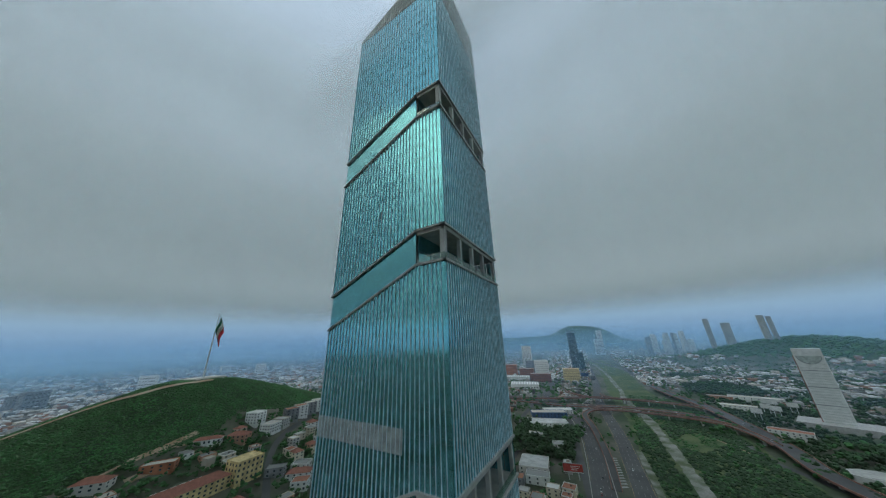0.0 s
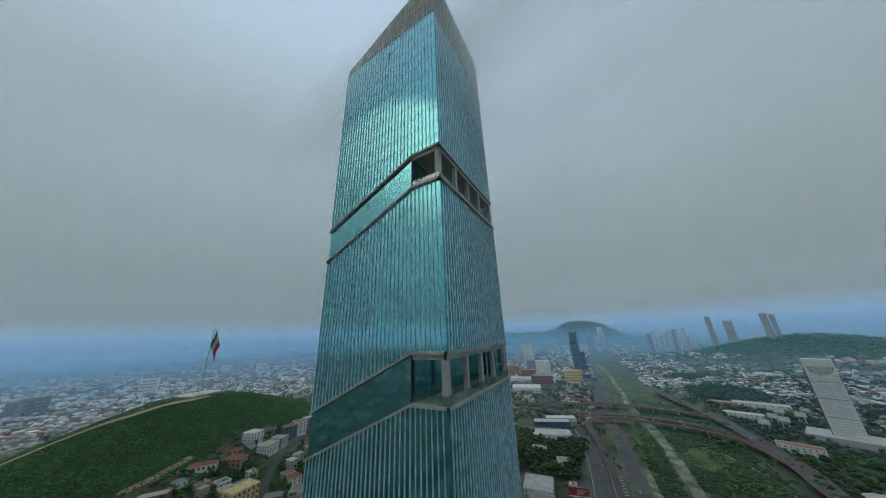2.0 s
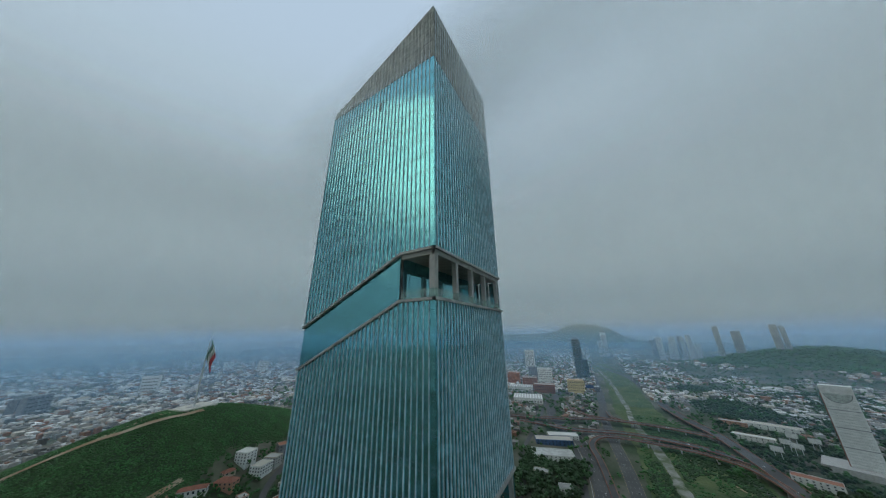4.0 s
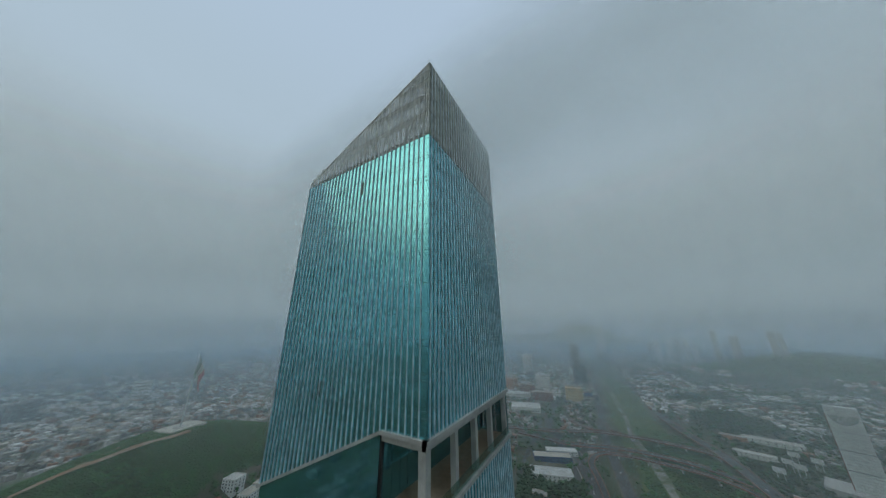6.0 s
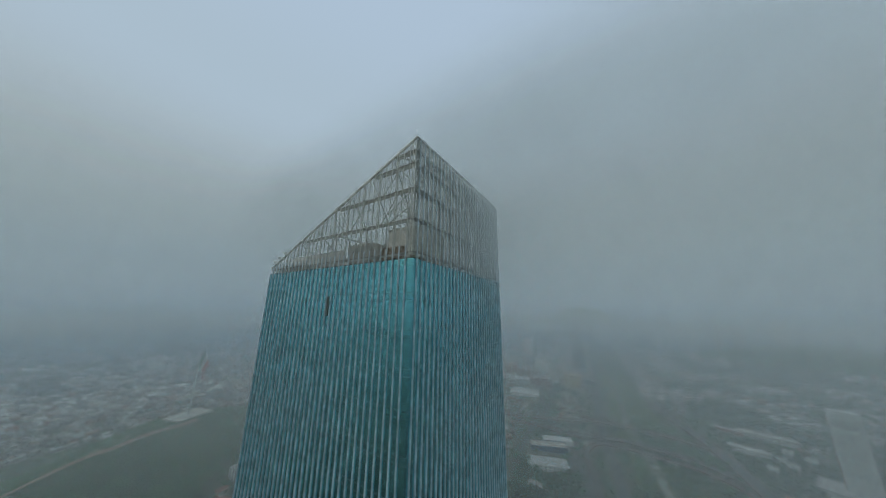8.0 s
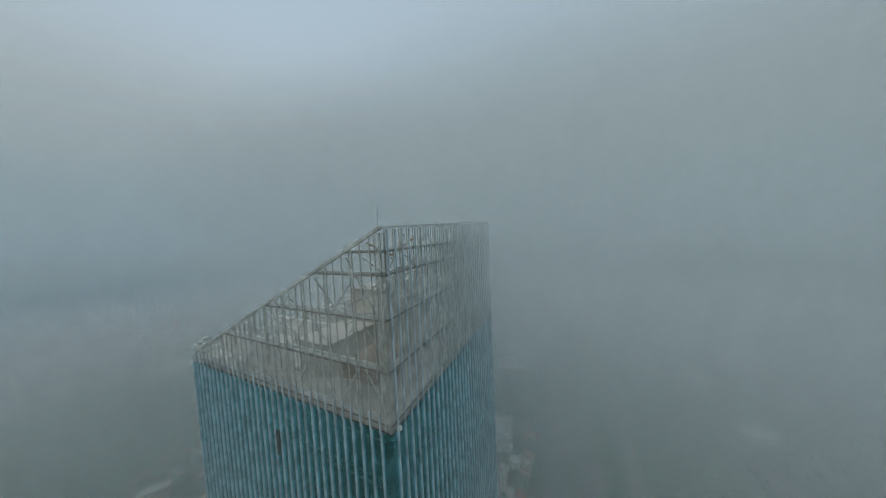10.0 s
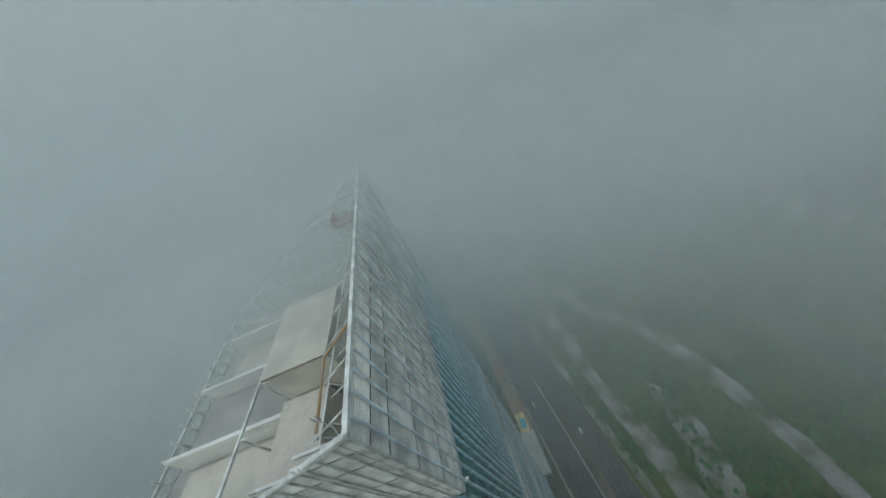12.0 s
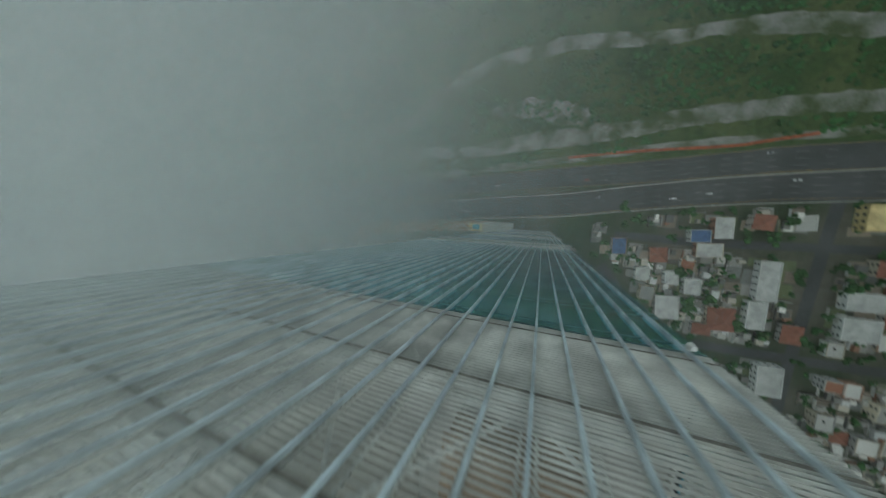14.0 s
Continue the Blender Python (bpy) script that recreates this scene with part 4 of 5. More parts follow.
# ---------------------------------------------------------------- vehicles
def make_car(name, label, length, tall, body_mat):
    car = thing(name, label, "car" if name == "car" else "van", "traffic on the motorway", at=(0, 0, -200))
    w = 0.9
    part("body", Geo().prism([(-length / 2, -w, .3), (length / 2, -w, .3), (length / 2, w, .3), (-length / 2, w, .3)], [(-length / 2 + .1, -w + .05, .95), (length / 2 - .15, -w + .05, .85), (length / 2 - .15, w - .05, .85), (-length / 2 + .1, w - .05, .95)]), body_mat, car)
    part("cabin", Geo().prism([(-length * .42, -.8, .9), (length * .22, -.8, .88), (length * .22, .8, .88), (-length * .42, .8, .9)], [(-length * .33, -.66, tall), (length * .06, -.66, tall), (length * .06, .66, tall), (-length * .33, .66, tall)]), WINDOW, car, "dark glazed cabin")
    part("roof", Geo().box(-length * .33, length * .06, -.64, .64, tall + .004, tall + .05), body_mat, car)
    for sx in (-.31, .31):
        for sy in (-1, 1):
            wheel = part("wheel", Geo().beam((length * sx, sy * .72, .33), (length * sx, sy * .92, .33), .33, 10), DARK, car, "black tyre")
            part("rim", Geo().beam((length * sx, sy * .92, .33), (length * sx, sy * .94, .33), .19, 8), STEEL, wheel)
    return car


CAR_PAINT = [surface("car_paint", c, 0.35, 0.1, 0.03, 0.5) for c in ((0.7, 0.7, 0.7), (0.06, 0.065, 0.07), (0.35, 0.36, 0.38), (0.4, 0.05, 0.04))]
models = [make_car("car", "white saloon car driving on the motorway", 4.5, 1.45, CAR_PAINT[0]), make_car("car", "black saloon car driving on the motorway", 4.5, 1.45, CAR_PAINT[1]),
          make_car("car", "silver hatchback car driving on the motorway", 4.0, 1.5, CAR_PAINT[2]), make_car("van", "white delivery van driving on the motorway", 5.6, 2.3, CAR_PAINT[0]),
          make_car("car", "red hatchback car driving on the motorway", 4.0, 1.5, CAR_PAINT[3])]


def on_road(pts, y, offset):
    line = spline(pts, 4.0)
    i = min(range(len(line) - 1), key=lambda k: abs(line[k].y - y))
    d = (line[i + 1] - line[i]).normalized()
    p = line[i] + Vector((-d.y, d.x)) * offset
    return p.x, p.y, math.degrees(math.atan2(d.y, d.x))


TRAFFIC = [(ROAD_A, -100, 4, 3), (ROAD_A, -128, 2, 0), (ROAD_A, -178, -4, 0), (ROAD_C, -160, -6, 2), (ROAD_A, 95, 3, 0), (ROAD_A, 120, -3, 2), (ROAD_A, 150, 5, 1), (ROAD_C, 60, 4, 0), (ROAD_C, 140, -4, 2), (ROAD_A, 330, 3, 3), (ROAD_A, 365, -2, 1),
           (ROAD_A, 410, 4, 2), (ROAD_A, 455, -4, 0), (ROAD_A, 520, 2, 3), (ROAD_A, 560, -3, 0), (ROAD_C, 400, 2, 0), (ROAD_C, 480, -3, 1), (ROAD_C, 560, 3, 2), (ROAD_C, 610, -1, 0), (ROAD_A, 610, 3, 4), (ROAD_C, 700, 2, 3), (ROAD_A, -40, -4, 2), (ROAD_C, -30, 4, 4), (ROAD_C, 330, -2, 2)]
for k, (pts, y, o, m) in enumerate(TRAFFIC):
    x, yy, rz = on_road(pts, y, o)
    spot = pose(x, yy, height(x, yy) + 0.36, 0, 0, rz + (180 if o > 0 else 0))
    if k < len(models) and m not in [q[3] for q in TRAFFIC[:k]]:
        models[m].matrix_world = spot
    else:
        copy_thing(models[m], spot)
for m in models:
    if m.matrix_world.translation.z < -100:
        x, yy, rz = on_road(ROAD_A, 200 + 31 * models.index(m), 3)
        m.matrix_world = pose(x, yy, 0.36, 0, 0, rz)
for x, y, rz, lift, m in ((201, 560, 97, 8.5, 3), (210, 470, 92, 8.5, 2), (197, 640, 100, 8.5, 0), (118, 695, -15, 8.0, 0), (100, 779, -6, 10.5, 3), (60, 668, -3, 9.2, 1), (20, 707, 12, 8.0, 2), (-40, 688, 12, 8.0, 0)):
    copy_thing(models[m], pose(x, y, lift + 0.03, 0, 0, rz))


# ---------------------------------------------------------------- buildings
def building(name, label, category, x, y, rz, w, d, h, wall, storeys=2, bays=3, roof=None, group="", sill=True, base=None, depth_bays=None, win_w=None, roof_kind="flat", big=False):
    """A block with parapet roof or a hipped roof, and its windows as pieces on all four sides."""
    z0 = (height(x, y) if base is None else base)
    b = thing(name, label, category, group, at=(x, y, z0 - 1.0), rz=rz)
    body = Geo().box(-w / 2, w / 2, -d / 2, d / 2, -4, h + 1.0)
    part("wall", body, wall, b)
    H = h + 1.0
    if roof_kind == "flat":
        part("roof", Geo().box(-w / 2 + .3, w / 2 - .3, -d / 2 + .3, d / 2 - .3, H + .004, H + .12), roof or ROOFS, b)
        par = Geo()
        for q in ((-w / 2, w / 2, -d / 2, -d / 2 + .25), (-w / 2, w / 2, d / 2 - .25, d / 2), (-w / 2, -w / 2 + .25, -d / 2 + .25, d / 2 - .25), (w / 2 - .25, w / 2, -d / 2 + .25, d / 2 - .25)):
            par.box(*q, H + .002, H + .8)
        part("parapet", par, wall, b)
    else:
        g = Geo()
        e, r = 0.6, min(w, d) * 0.28
        run = max(0.0, (w - d) / 2)
        pts = [(-w / 2 - e, -d / 2 - e, H), (w / 2 + e, -d / 2 - e, H), (w / 2 + e, d / 2 + e, H), (-w / 2 - e, d / 2 + e, H)]
        top = [(-run - .2, -.2, H + r), (run + .2, -.2, H + r), (run + .2, .2, H + r), (-run - .2, .2, H + r)]
        part("roof", g.prism(pts, top), roof or TILE, b)
    sh = h / storeys
    ww = win_w or min(1.8, w / bays * 0.55)
    mesh = {}
    if big:  # far off: a ribbon of glazing a storey
        for s in range(storeys):
            z0_, z1_ = 1.0 + s * sh + sh * .3, 1.0 + s * sh + sh * .78
            if win_w or s % 2 == 0:
                part("window_band", Geo().box(-w / 2 - .06, w / 2 + .06, -d / 2 - .06, d / 2 + .06, z0_, z1_), WINDOW, b)
        for i in range(bays + 1):
            u = -w / 2 + w * i / bays
            part("pier", Geo().box(u - w / bays * .22, u + w / bays * .22, -d / 2 - .12, d / 2 + .12, 0, H + .3), wall, b)
        return b
    for s in range(storeys):
        zc = 1.0 + s * sh + sh * 0.52
        for side, (length, n) in enumerate(((w, bays), (d, depth_bays or max(1, int(bays * d / w))), (w, bays), (d, depth_bays or max(1, int(bays * d / w))))):
            for i in range(n):
                u = (i + 0.5) / n * length - length / 2
                if "p" not in mesh:
                    mesh["p"] = Geo().box(-ww / 2, ww / 2, -.06, .02, -sh * .24, sh * .24).mesh("window", WINDOW)
                    mesh["s"] = Geo().box(-ww / 2 - .15, ww / 2 + .15, -.22, .0, -sh * .24 - .14, -sh * .24 - .004).mesh("sill", CONCRETE)
                o = part("window", mesh["p"], WINDOW, b)
                if side == 0:
                    m = pose(u, -d / 2, zc)
                elif side == 1:
                    m = pose(w / 2, u, zc, 0, 0, 90)
                elif side == 2:
                    m = pose(u, d / 2, zc, 0, 0, 180)
                else:
                    m = pose(-w / 2, u, zc, 0, 0, -90)
                o.matrix_local = m
                if sill and storeys < 3 and bays < 5 and s == 0:
                    part("sill", mesh["s"], CONCRETE, o)
    return b


PLACED = []


def keep(x, y, r):
    PLACED.append((x, y, r))


def placed(*a, **k):
    keep(a[3], a[4], max(a[6], a[7]) * 0.55)
    return building(*a, **k)


# on the slope of the hill
placed("office_building", "long ochre building with a red-brown tiled roof", "building", -320, 76, 95, 62, 17, 10, OCHRE, 3, 14, TILE, roof_kind="hip")
placed("office_building", "tall ochre building end with a flat roof", "building", -320, 121, 97, 26, 19, 18, OCHRE, 4, 6, OCHRE)
placed("apartment_building", "white apartment building on the hillside", "building", -411, 168, 20, 18, 16, 13, WHITE, 4, 4)
placed("apartment_building", "white apartment building with roof terrace on the hillside", "building", -388, 178, 20, 16, 20, 10, WHITE, 3, 4)
placed("apartment_building", "cream apartment building on the hillside", "building", -396, 196, 25, 18, 14, 9, WALLS, 3, 4)
for k, (x, y) in enumerate(((-404, 214), (-409, 232), (-414, 250), (-419, 268))):
    placed("apartment_building", "dark grey and white modern apartment building", "building", x, y, 74, 17, 16, 15, GREY if k % 2 == 0 else WHITE, 4, 3, group="hillside apartments")
placed("house", "low white house with a flat roof beside the street", "house", -300, 172, 30, 18, 14, 5, WHITE, 1, 3)
placed("house", "house with a bright red tiled roof", "house", -284, 160, 40, 24, 12, 6, WHITE, 2, 4, TILE, roof_kind="hip")
placed("house", "white-walled house below the red roof", "house", -268, 152, 40, 16, 14, 7, WHITE, 2, 3)
placed("house", "grey flat-roofed house beside the ochre building", "house", -305, 146, 45, 18, 12, 7, GREY, 2, 3)
placed("house", "hillside house with red tiled roof and terraces", "house", -385, 140, 30, 22, 12, 7, WALLS, 2, 4, TILE, roof_kind="hip")
placed("house", "long hillside house with a white veranda", "house", -394, 112, 55, 26, 9, 5, WHITE, 1, 6, TILE, roof_kind="hip")
placed("house", "brown flat-roofed house above the ochre building", "house", -378, 70, 55, 26, 12, 6, BRICK, 2, 4)
placed("house", "house with a patched red roof near the scrub", "house", -384, 30, 50, 24, 13, 6, WALLS, 2, 4, TILE, roof_kind="hip")
placed("house", "red-roofed low house at the foot of the hill", "house", -352, 8, 55, 22, 13, 5, WALLS, 1, 4, TILE, roof_kind="hip")
for k in range(6):
    vent = Geo().rbox(0, 0, 0, 5, 3, 0, 2.2, top=0.8)
    v = solid("roof_vent", vent, WHITE, "white sloped roof vent beside the tiled roof", "roof vent", "white roof vents")
    v.matrix_world = pose(-332 - k * 0.5, 58 + k * 6.4, height(-320, 76) + 8.0, 0, 0, 95)
keep(-324, 60, 22)
keep(-326, 92, 22)
base = Geo().rbox(-333, 74, math.radians(95), 46, 7, height(-333, 74) - 6, height(-320, 76) + 7.99)
solid("annex", base, OCHRE, "low ochre annex that carries the white roof vents", "building")

# beside the motorway
placed("warehouse", "long low building with a pale flat roof", "building", -99, 535, 18, 71, 30, 8, WHITE, 2, 10, PALE_ROOF)
placed("commercial_building", "low building with a blue and white front", "building", -108, 600, 22, 70, 24, 9, BLUE, 2, 10, ROOFS)
placed("commercial_building", "low flat commercial building with pale roof", "building", -96, 640, 22, 60, 20, 7, WHITE, 2, 8, ROOFS)
placed("house", "cream house among dense trees", "house", -104, 462, 10, 22, 14, 7, WALLS, 2, 3)
placed("house", "white house among dense trees", "house", -64, 432, 20, 17, 14, 8, WHITE, 2, 3)
placed("house", "large pale house with a cluttered flat roof", "house", -82, 350, 8, 34, 36, 9, WALLS, 2, 5, PALE_ROOF)
placed("house", "white-walled block with a plain windowless side", "house", -72, 322, 8, 26, 16, 8, WHITE, 2, 3)
placed("house", "low house with a black front", "house", -92, 306, 8, 16, 14, 8, GREY, 2, 2)
placed("office_building", "orange brick apartment block", "building", -354, 1158, 10, 46, 30, 47, BRICK, 12, 8, big=True)
placed("office_tower", "blue and white office tower", "tower", -380, 1557, 10, 46, 34, 113, WHITE, 20, 6, win_w=5, big=True)
placed("office_building", "white slab office building", "building", -242, 1238, 15, 54, 26, 60, WHITE, 14, 8, big=True)
placed("office_building", "dull pink hotel block", "building", -275, 1108, 10, 52, 30, 38, RED_STONE, 9, 8, big=True)
placed("office_building", "tan and white office block", "building", -110, 1107, 10, 52, 34, 44, OCHRE, 10, 8, big=True)
placed("office_building", "low pink office building", "building", -212, 1058, 12, 70, 34, 27, RED_STONE, 6, 10, big=True)
placed("shopping_centre", "low white flat-roofed shopping hall", "building", -298, 1058, 10, 80, 50, 14, WHITE, 2, 10, big=True)
placed("shopping_centre", "low pale flat-roofed shopping hall", "building", -234, 905, 14, 84, 60, 12, WHITE, 2, 10, big=True)
placed("office_building", "low dark office building", "building", -60, 1180, 10, 40, 26, 16, GREY, 4, 6, big=True)
placed("office_building", "grey office block beside the tower", "building", -330, 1400, 10, 40, 30, 46, GREY, 11, 6, big=True)

dark = thing("dark_tower", "dark glass office tower with a stepped top", "tower", at=(-118, 1450, 0), rz=12)
part("shaft", Geo().box(-22, 14, -18, 18, 0, 176), FAR_GLASS, dark)
part("annex", Geo().box(14.01, 34, -16, 16, 0, 84), FAR_GLASS, dark)
part("crown", Geo().box(-20, 12, -16, 16, 176.01, 181), GREY, dark)
for s in range(30):
    part("floor_band", Geo().box(-22.3, 14.3, -18.3, 18.3, 5.6 * s + 4, 5.6 * s + 5), GREY, dark)
keep(-118, 1450, 40)

# the white slab tower beyond the river
wt = thing("white_tower", "white slab tower with a curved grey glass top and red side", "tower", at=(330, 706, 0), rz=-24)
part("shaft", Geo().box(-16, 16, -7, 7, 0, 124), WHITE, wt)
part("side_wall", Geo().box(-17.2, -16.01, -7, 7, 0, 112), RED_STONE, wt, "dull red side wall")
dish = Geo()
n = 16
arc = [(-13.5 * math.cos(math.pi * i / n) , 112 - 13 * math.sin(math.pi * i / n)) for i in range(n + 1)]
dish.prism([(x, -7.25, z) for x, z in arc], [(x, -7.02, z) for x, z in arc])
part("curved_glazing", dish, PALE_WINDOW, wt, "grey half-round glazing under the top")
for (xa, za), (xb, zb) in zip(arc, arc[1:]):
    part("arch_rim", Geo().beam((xa, -7.3, za), (xb, -7.3, zb), .45, 6), GREY, wt)
pane = Geo().box(-.55, .55, -.12, .02, -.6, .6).mesh("window", PALE_WINDOW)
for r in range(22):
    for c in range(13):
        part("window", pane, PALE_WINDOW, wt).matrix_local = pose(-13.2 + c * 2.2, -7, 6 + r * 4.1)
for z in (35, 62, 88):
    part("string_course", Geo().box(-16.1, 16.1, -7.4, -7.0, z, z + .8), GREY, wt)
part("podium", Geo().box(-44, 40, -26, 24, -1, 9), CONCRETE, wt, "pale low podium")
keep(330, 706, 52)
placed("office_building", "low white building with a red stripe", "building", 242, 622, -20, 46, 18, 10, WHITE, 3, 8)
placed("warehouse", "long grey warehouse roof beyond the motorway", "building", 300, 915, -14, 90, 22, 9, WHITE, 2, 8)
placed("warehouse", "pale row of low buildings", "building", 240, 812, -14, 60, 16, 8, WALLS, 2, 8)
placed("warehouse", "pale row of low buildings", "building", 240, 918, -14, 46, 16, 8, WALLS, 2, 6)
rb = thing("round_building", "low round building with a pale flat roof", "building", at=(248, 478, 0))
ring = [(22 * math.cos(a), 15 * math.sin(a)) for a in [2 * math.pi * i / 28 for i in range(28)]]
part("wall", Geo().prism([(x, y, -1) for x, y in ring], [(x, y, 7) for x, y in ring]), WHITE, rb)
part("roof", Geo().prism([(x * .95, y * .95, 7.004) for x, y in ring], [(x * .9, y * .9, 7.5) for x, y in ring]), DECK, rb)
keep(248, 478, 26)

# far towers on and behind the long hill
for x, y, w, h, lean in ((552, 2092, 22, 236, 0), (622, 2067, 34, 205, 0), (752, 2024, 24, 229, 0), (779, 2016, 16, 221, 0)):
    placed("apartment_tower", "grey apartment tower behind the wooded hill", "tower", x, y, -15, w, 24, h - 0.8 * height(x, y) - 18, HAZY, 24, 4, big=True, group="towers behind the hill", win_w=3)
rnd = random.Random(11)
for k in range(13):
    x, y = 330 + k * 22 + rnd.uniform(-12, 12), 2750 + rnd.uniform(-120, 250)
    placed("apartment_tower", "distant pale apartment tower", "tower", x, y, rnd.uniform(-30, 30), rnd.uniform(18, 30), 22, rnd.uniform(90, 175), WHITE if k % 3 else GREY, 12, 3, big=True, group="distant towers", win_w=4)
placed("apartment_tower", "slender pale twin tower far away", "tower", -20, 2750, 10, 34, 26, 205, WHITE, 16, 3, big=True, win_w=5)
placed("apartment_tower", "lower pale twin tower far away", "tower", -50, 2720, 10, 34, 26, 130, WHITE, 12, 3, big=True, win_w=5)
for k, (x, y, h) in enumerate(((-1650, 330, 60), (-1950, 900, 56), (-2250, 820, 46), (-1500, 60, 52), (-1580, 40, 40))):
    placed("apartment_tower", "distant pale slab building behind the hill", "building", x, y, 60 + 20 * k, 50, 20, h, GREY if k > 2 else WHITE, 10, 6, big=True, group="slabs behind the hill")


def billboard(x, y, rz, w, h, z, face, label, bars=True):
    b = thing("billboard", label, "billboard", "billboards", at=(x, y, height(x, y)), rz=rz)
    part("panel", Geo().box(-w / 2, w / 2, -.4, .4, z - h, z), GREY, b)
    part("poster", Geo().box(-w / 2 + .3, w / 2 - .3, -.46, -.404, z - h + .3, z - .3), face, b)
    for s in (-.25, .25) if w > 14 else (0,):
        part("post", Geo().beam((w * s, 0, -1), (w * s, 0, z - h), .45, 10), STEEL, b)
    part("catwalk", Geo().box(-w / 2, w / 2, -1.3, -.45, z - h - .3, z - h - .1), STEEL, b)
    if bars:
        for k in range(3):
            part("lettering_bar", Geo().box(-w * .1, w * (.36 - .08 * k), -.5, -.462, z - h * (.3 + .2 * k) - .5, z - h * (.3 + .2 * k)), WHITE, b, "unreadable pale lettering bar")
    keep(x, y, 5)
    return b


billboard(-36, 345, 14, 22, 8, 16, RED, "large red roadside billboard with pale lettering")
for x, y, rz in ((265, 753, -30), (272, 735, -30), (236, 703, -25), (290, 800, -20), (310, 780, -20)):
    billboard(x, y, rz, 15, 8, 24, WHITE, "pale roadside billboard on a tall post", False)
billboard(350, 760, -25, 18, 10, 16, RED, "red billboard behind the white tower", False)
billboard(-66, 1120, 10, 26, 12, 30, BLUE, "blue roadside billboard near the office block", False)

# dirt track along the crest of the hill
solid("ridge_track", ribbon([(-548, -150), (-540, -80), (-534, -20), (-530, 42), (-520, 70), (-516, 100), (-512, 124), (-516, 146)], 7, 1.9, 0.3, seed=7), EARTH, "pale bare earth track along the hill crest", "track", kind="structure")
# the hilltop flag
pole_z = height(-541, 141) + 2.0
fp = thing("flagpole", "very tall pale steel flagpole on the hilltop", "flagpole", at=(-541, 141, pole_z - 0.5))
part("mast", Geo().prism([(1.3 * math.cos(a), 1.3 * math.sin(a), 0) for a in [k * math.pi / 6 for k in range(12)]], [(.45 * math.cos(a), .45 * math.sin(a), 101) for a in [k * math.pi / 6 for k in range(12)]]), STEEL, fp)
part("finial", Geo().beam((0, 0, 101.02), (0, 0, 102.4), .8, 8), ALU, fp)
part("plinth", Geo().prism([(9 * math.cos(a), 9 * math.sin(a), -1) for a in [k * math.pi / 10 for k in range(20)]], [(8 * math.cos(a), 8 * math.sin(a), 1.4) for a in [k * math.pi / 10 for k in range(20)]]), CONCRETE, fp)
solid("hilltop_terrace", Geo().rbox(-545, 143, 0.3, 34, 46, pole_z - 6, pole_z + .3), BEIGE, "beige paved terrace at the flagpole", "terrace")
flag = thing("flag", "huge green, white and red flag hanging in folds", "flag", at=(-541, 141, pole_z + 99), rz=72)


def cloth(s0, s1):
    """A fold-hung stripe of the flag between two shares of its length."""
    me, v, f = bpy.data.meshes.new("stripe"), [], []
    nu, nv = 12, 18
    for j in range(nv + 1):
        for i in range(nu + 1):
            s, t = s0 + (s1 - s0) * i / nu, j / nv
            x = 1.3 + 10.5 * s * (0.62 + 0.38 * (1 - t)) + 1.4 * math.sin(5 * t + 3 * s)
            z = -30 * s - (27 - 3 * s) * t
            y = 1.8 * math.sin(9 * s + 4 * t) + 1.1 * math.sin(17 * s - 3 * t)
            v.append((x, y, z))
    for j in range(nv):
        for i in range(nu):
            a = j * (nu + 1) + i
            f.append((a, a + 1, a + nu + 2, a + nu + 1))
    me.from_pydata(v, [], f)
    for p in me.polygons:
        p.use_smooth = True
    return me


for (a, b), m, nm in (((0, .333), FLAG_GREEN, "green"), ((.333, .667), FLAG_WHITE, "white"), ((.667, 1.0), FLAG_RED, "red")):
    me = cloth(a, b)
    me.materials.append(m)
    st = part("stripe", me, m, flag, nm + " cloth stripe")
    so = st.modifiers.new("thickness", "SOLIDIFY")
    so.thickness = 0.12

# ---------------------------------------------------------------- houses near the tower
rnd = random.Random(21)
LINES = [(spline(p, 8.0), r) for p, r in ((ROAD_A, 20), (ROAD_C, 18), (RIGHT_ROAD, 24), ([(2, -60), (0, -130), (3, -205), (6, -330)], 9), ([(52, -206), (0, -203), (-70, -200), (-240, -190)], 10), ([(-30, -52), (-88, -106), (-92, -200), (-84, -330)], 10), ([(-120, 250), (-118, 400), (-150, 520), (-160, 700), (-190, 1000)], 10), ([(-270, 120), (-344, 160), (-383, 204), (-420, 290)], 9), ([(240, 330), (206, 440), (207, 540), (200, 640), (180, 780), (147, 890), (122, 1010)], 22), (SIDE_ROAD, 10), ([(-260, 702), (-178, 720), (-100, 746), (-39, 779), (21, 785)], 14), ([(-230, 700), (-157, 690), (-92, 680), (-47, 688)], 14))]
BANK = spline(BANK_LINE + NORTH_BANK[1:], 20)


def free(x, y, r):
    if -62 < x < 22 and -42 < y < 95:
        return False
    if wooded(x - 12, y):
        return False
    if any((x - a) ** 2 + (y - b) ** 2 < (r + q) ** 2 for a, b, q in PLACED):
        return False
    for line, w in LINES:
        if any(abs(p.x - x) < w + r and abs(p.y - y) < w + r and (p.x - x) ** 2 + (p.y - y) ** 2 < (w + r * .7) ** 2 for p in line):
            return False
    if any(abs(p.y - y) < 14 and abs(p.x - x) < 74 for p in BANK):
        return False
    if -140 < x < -40 and 385 < y < 530:
        return False
    return not (40 < x < 210 and y < 950 or 200 < x < 420 and -700 < y < 240)


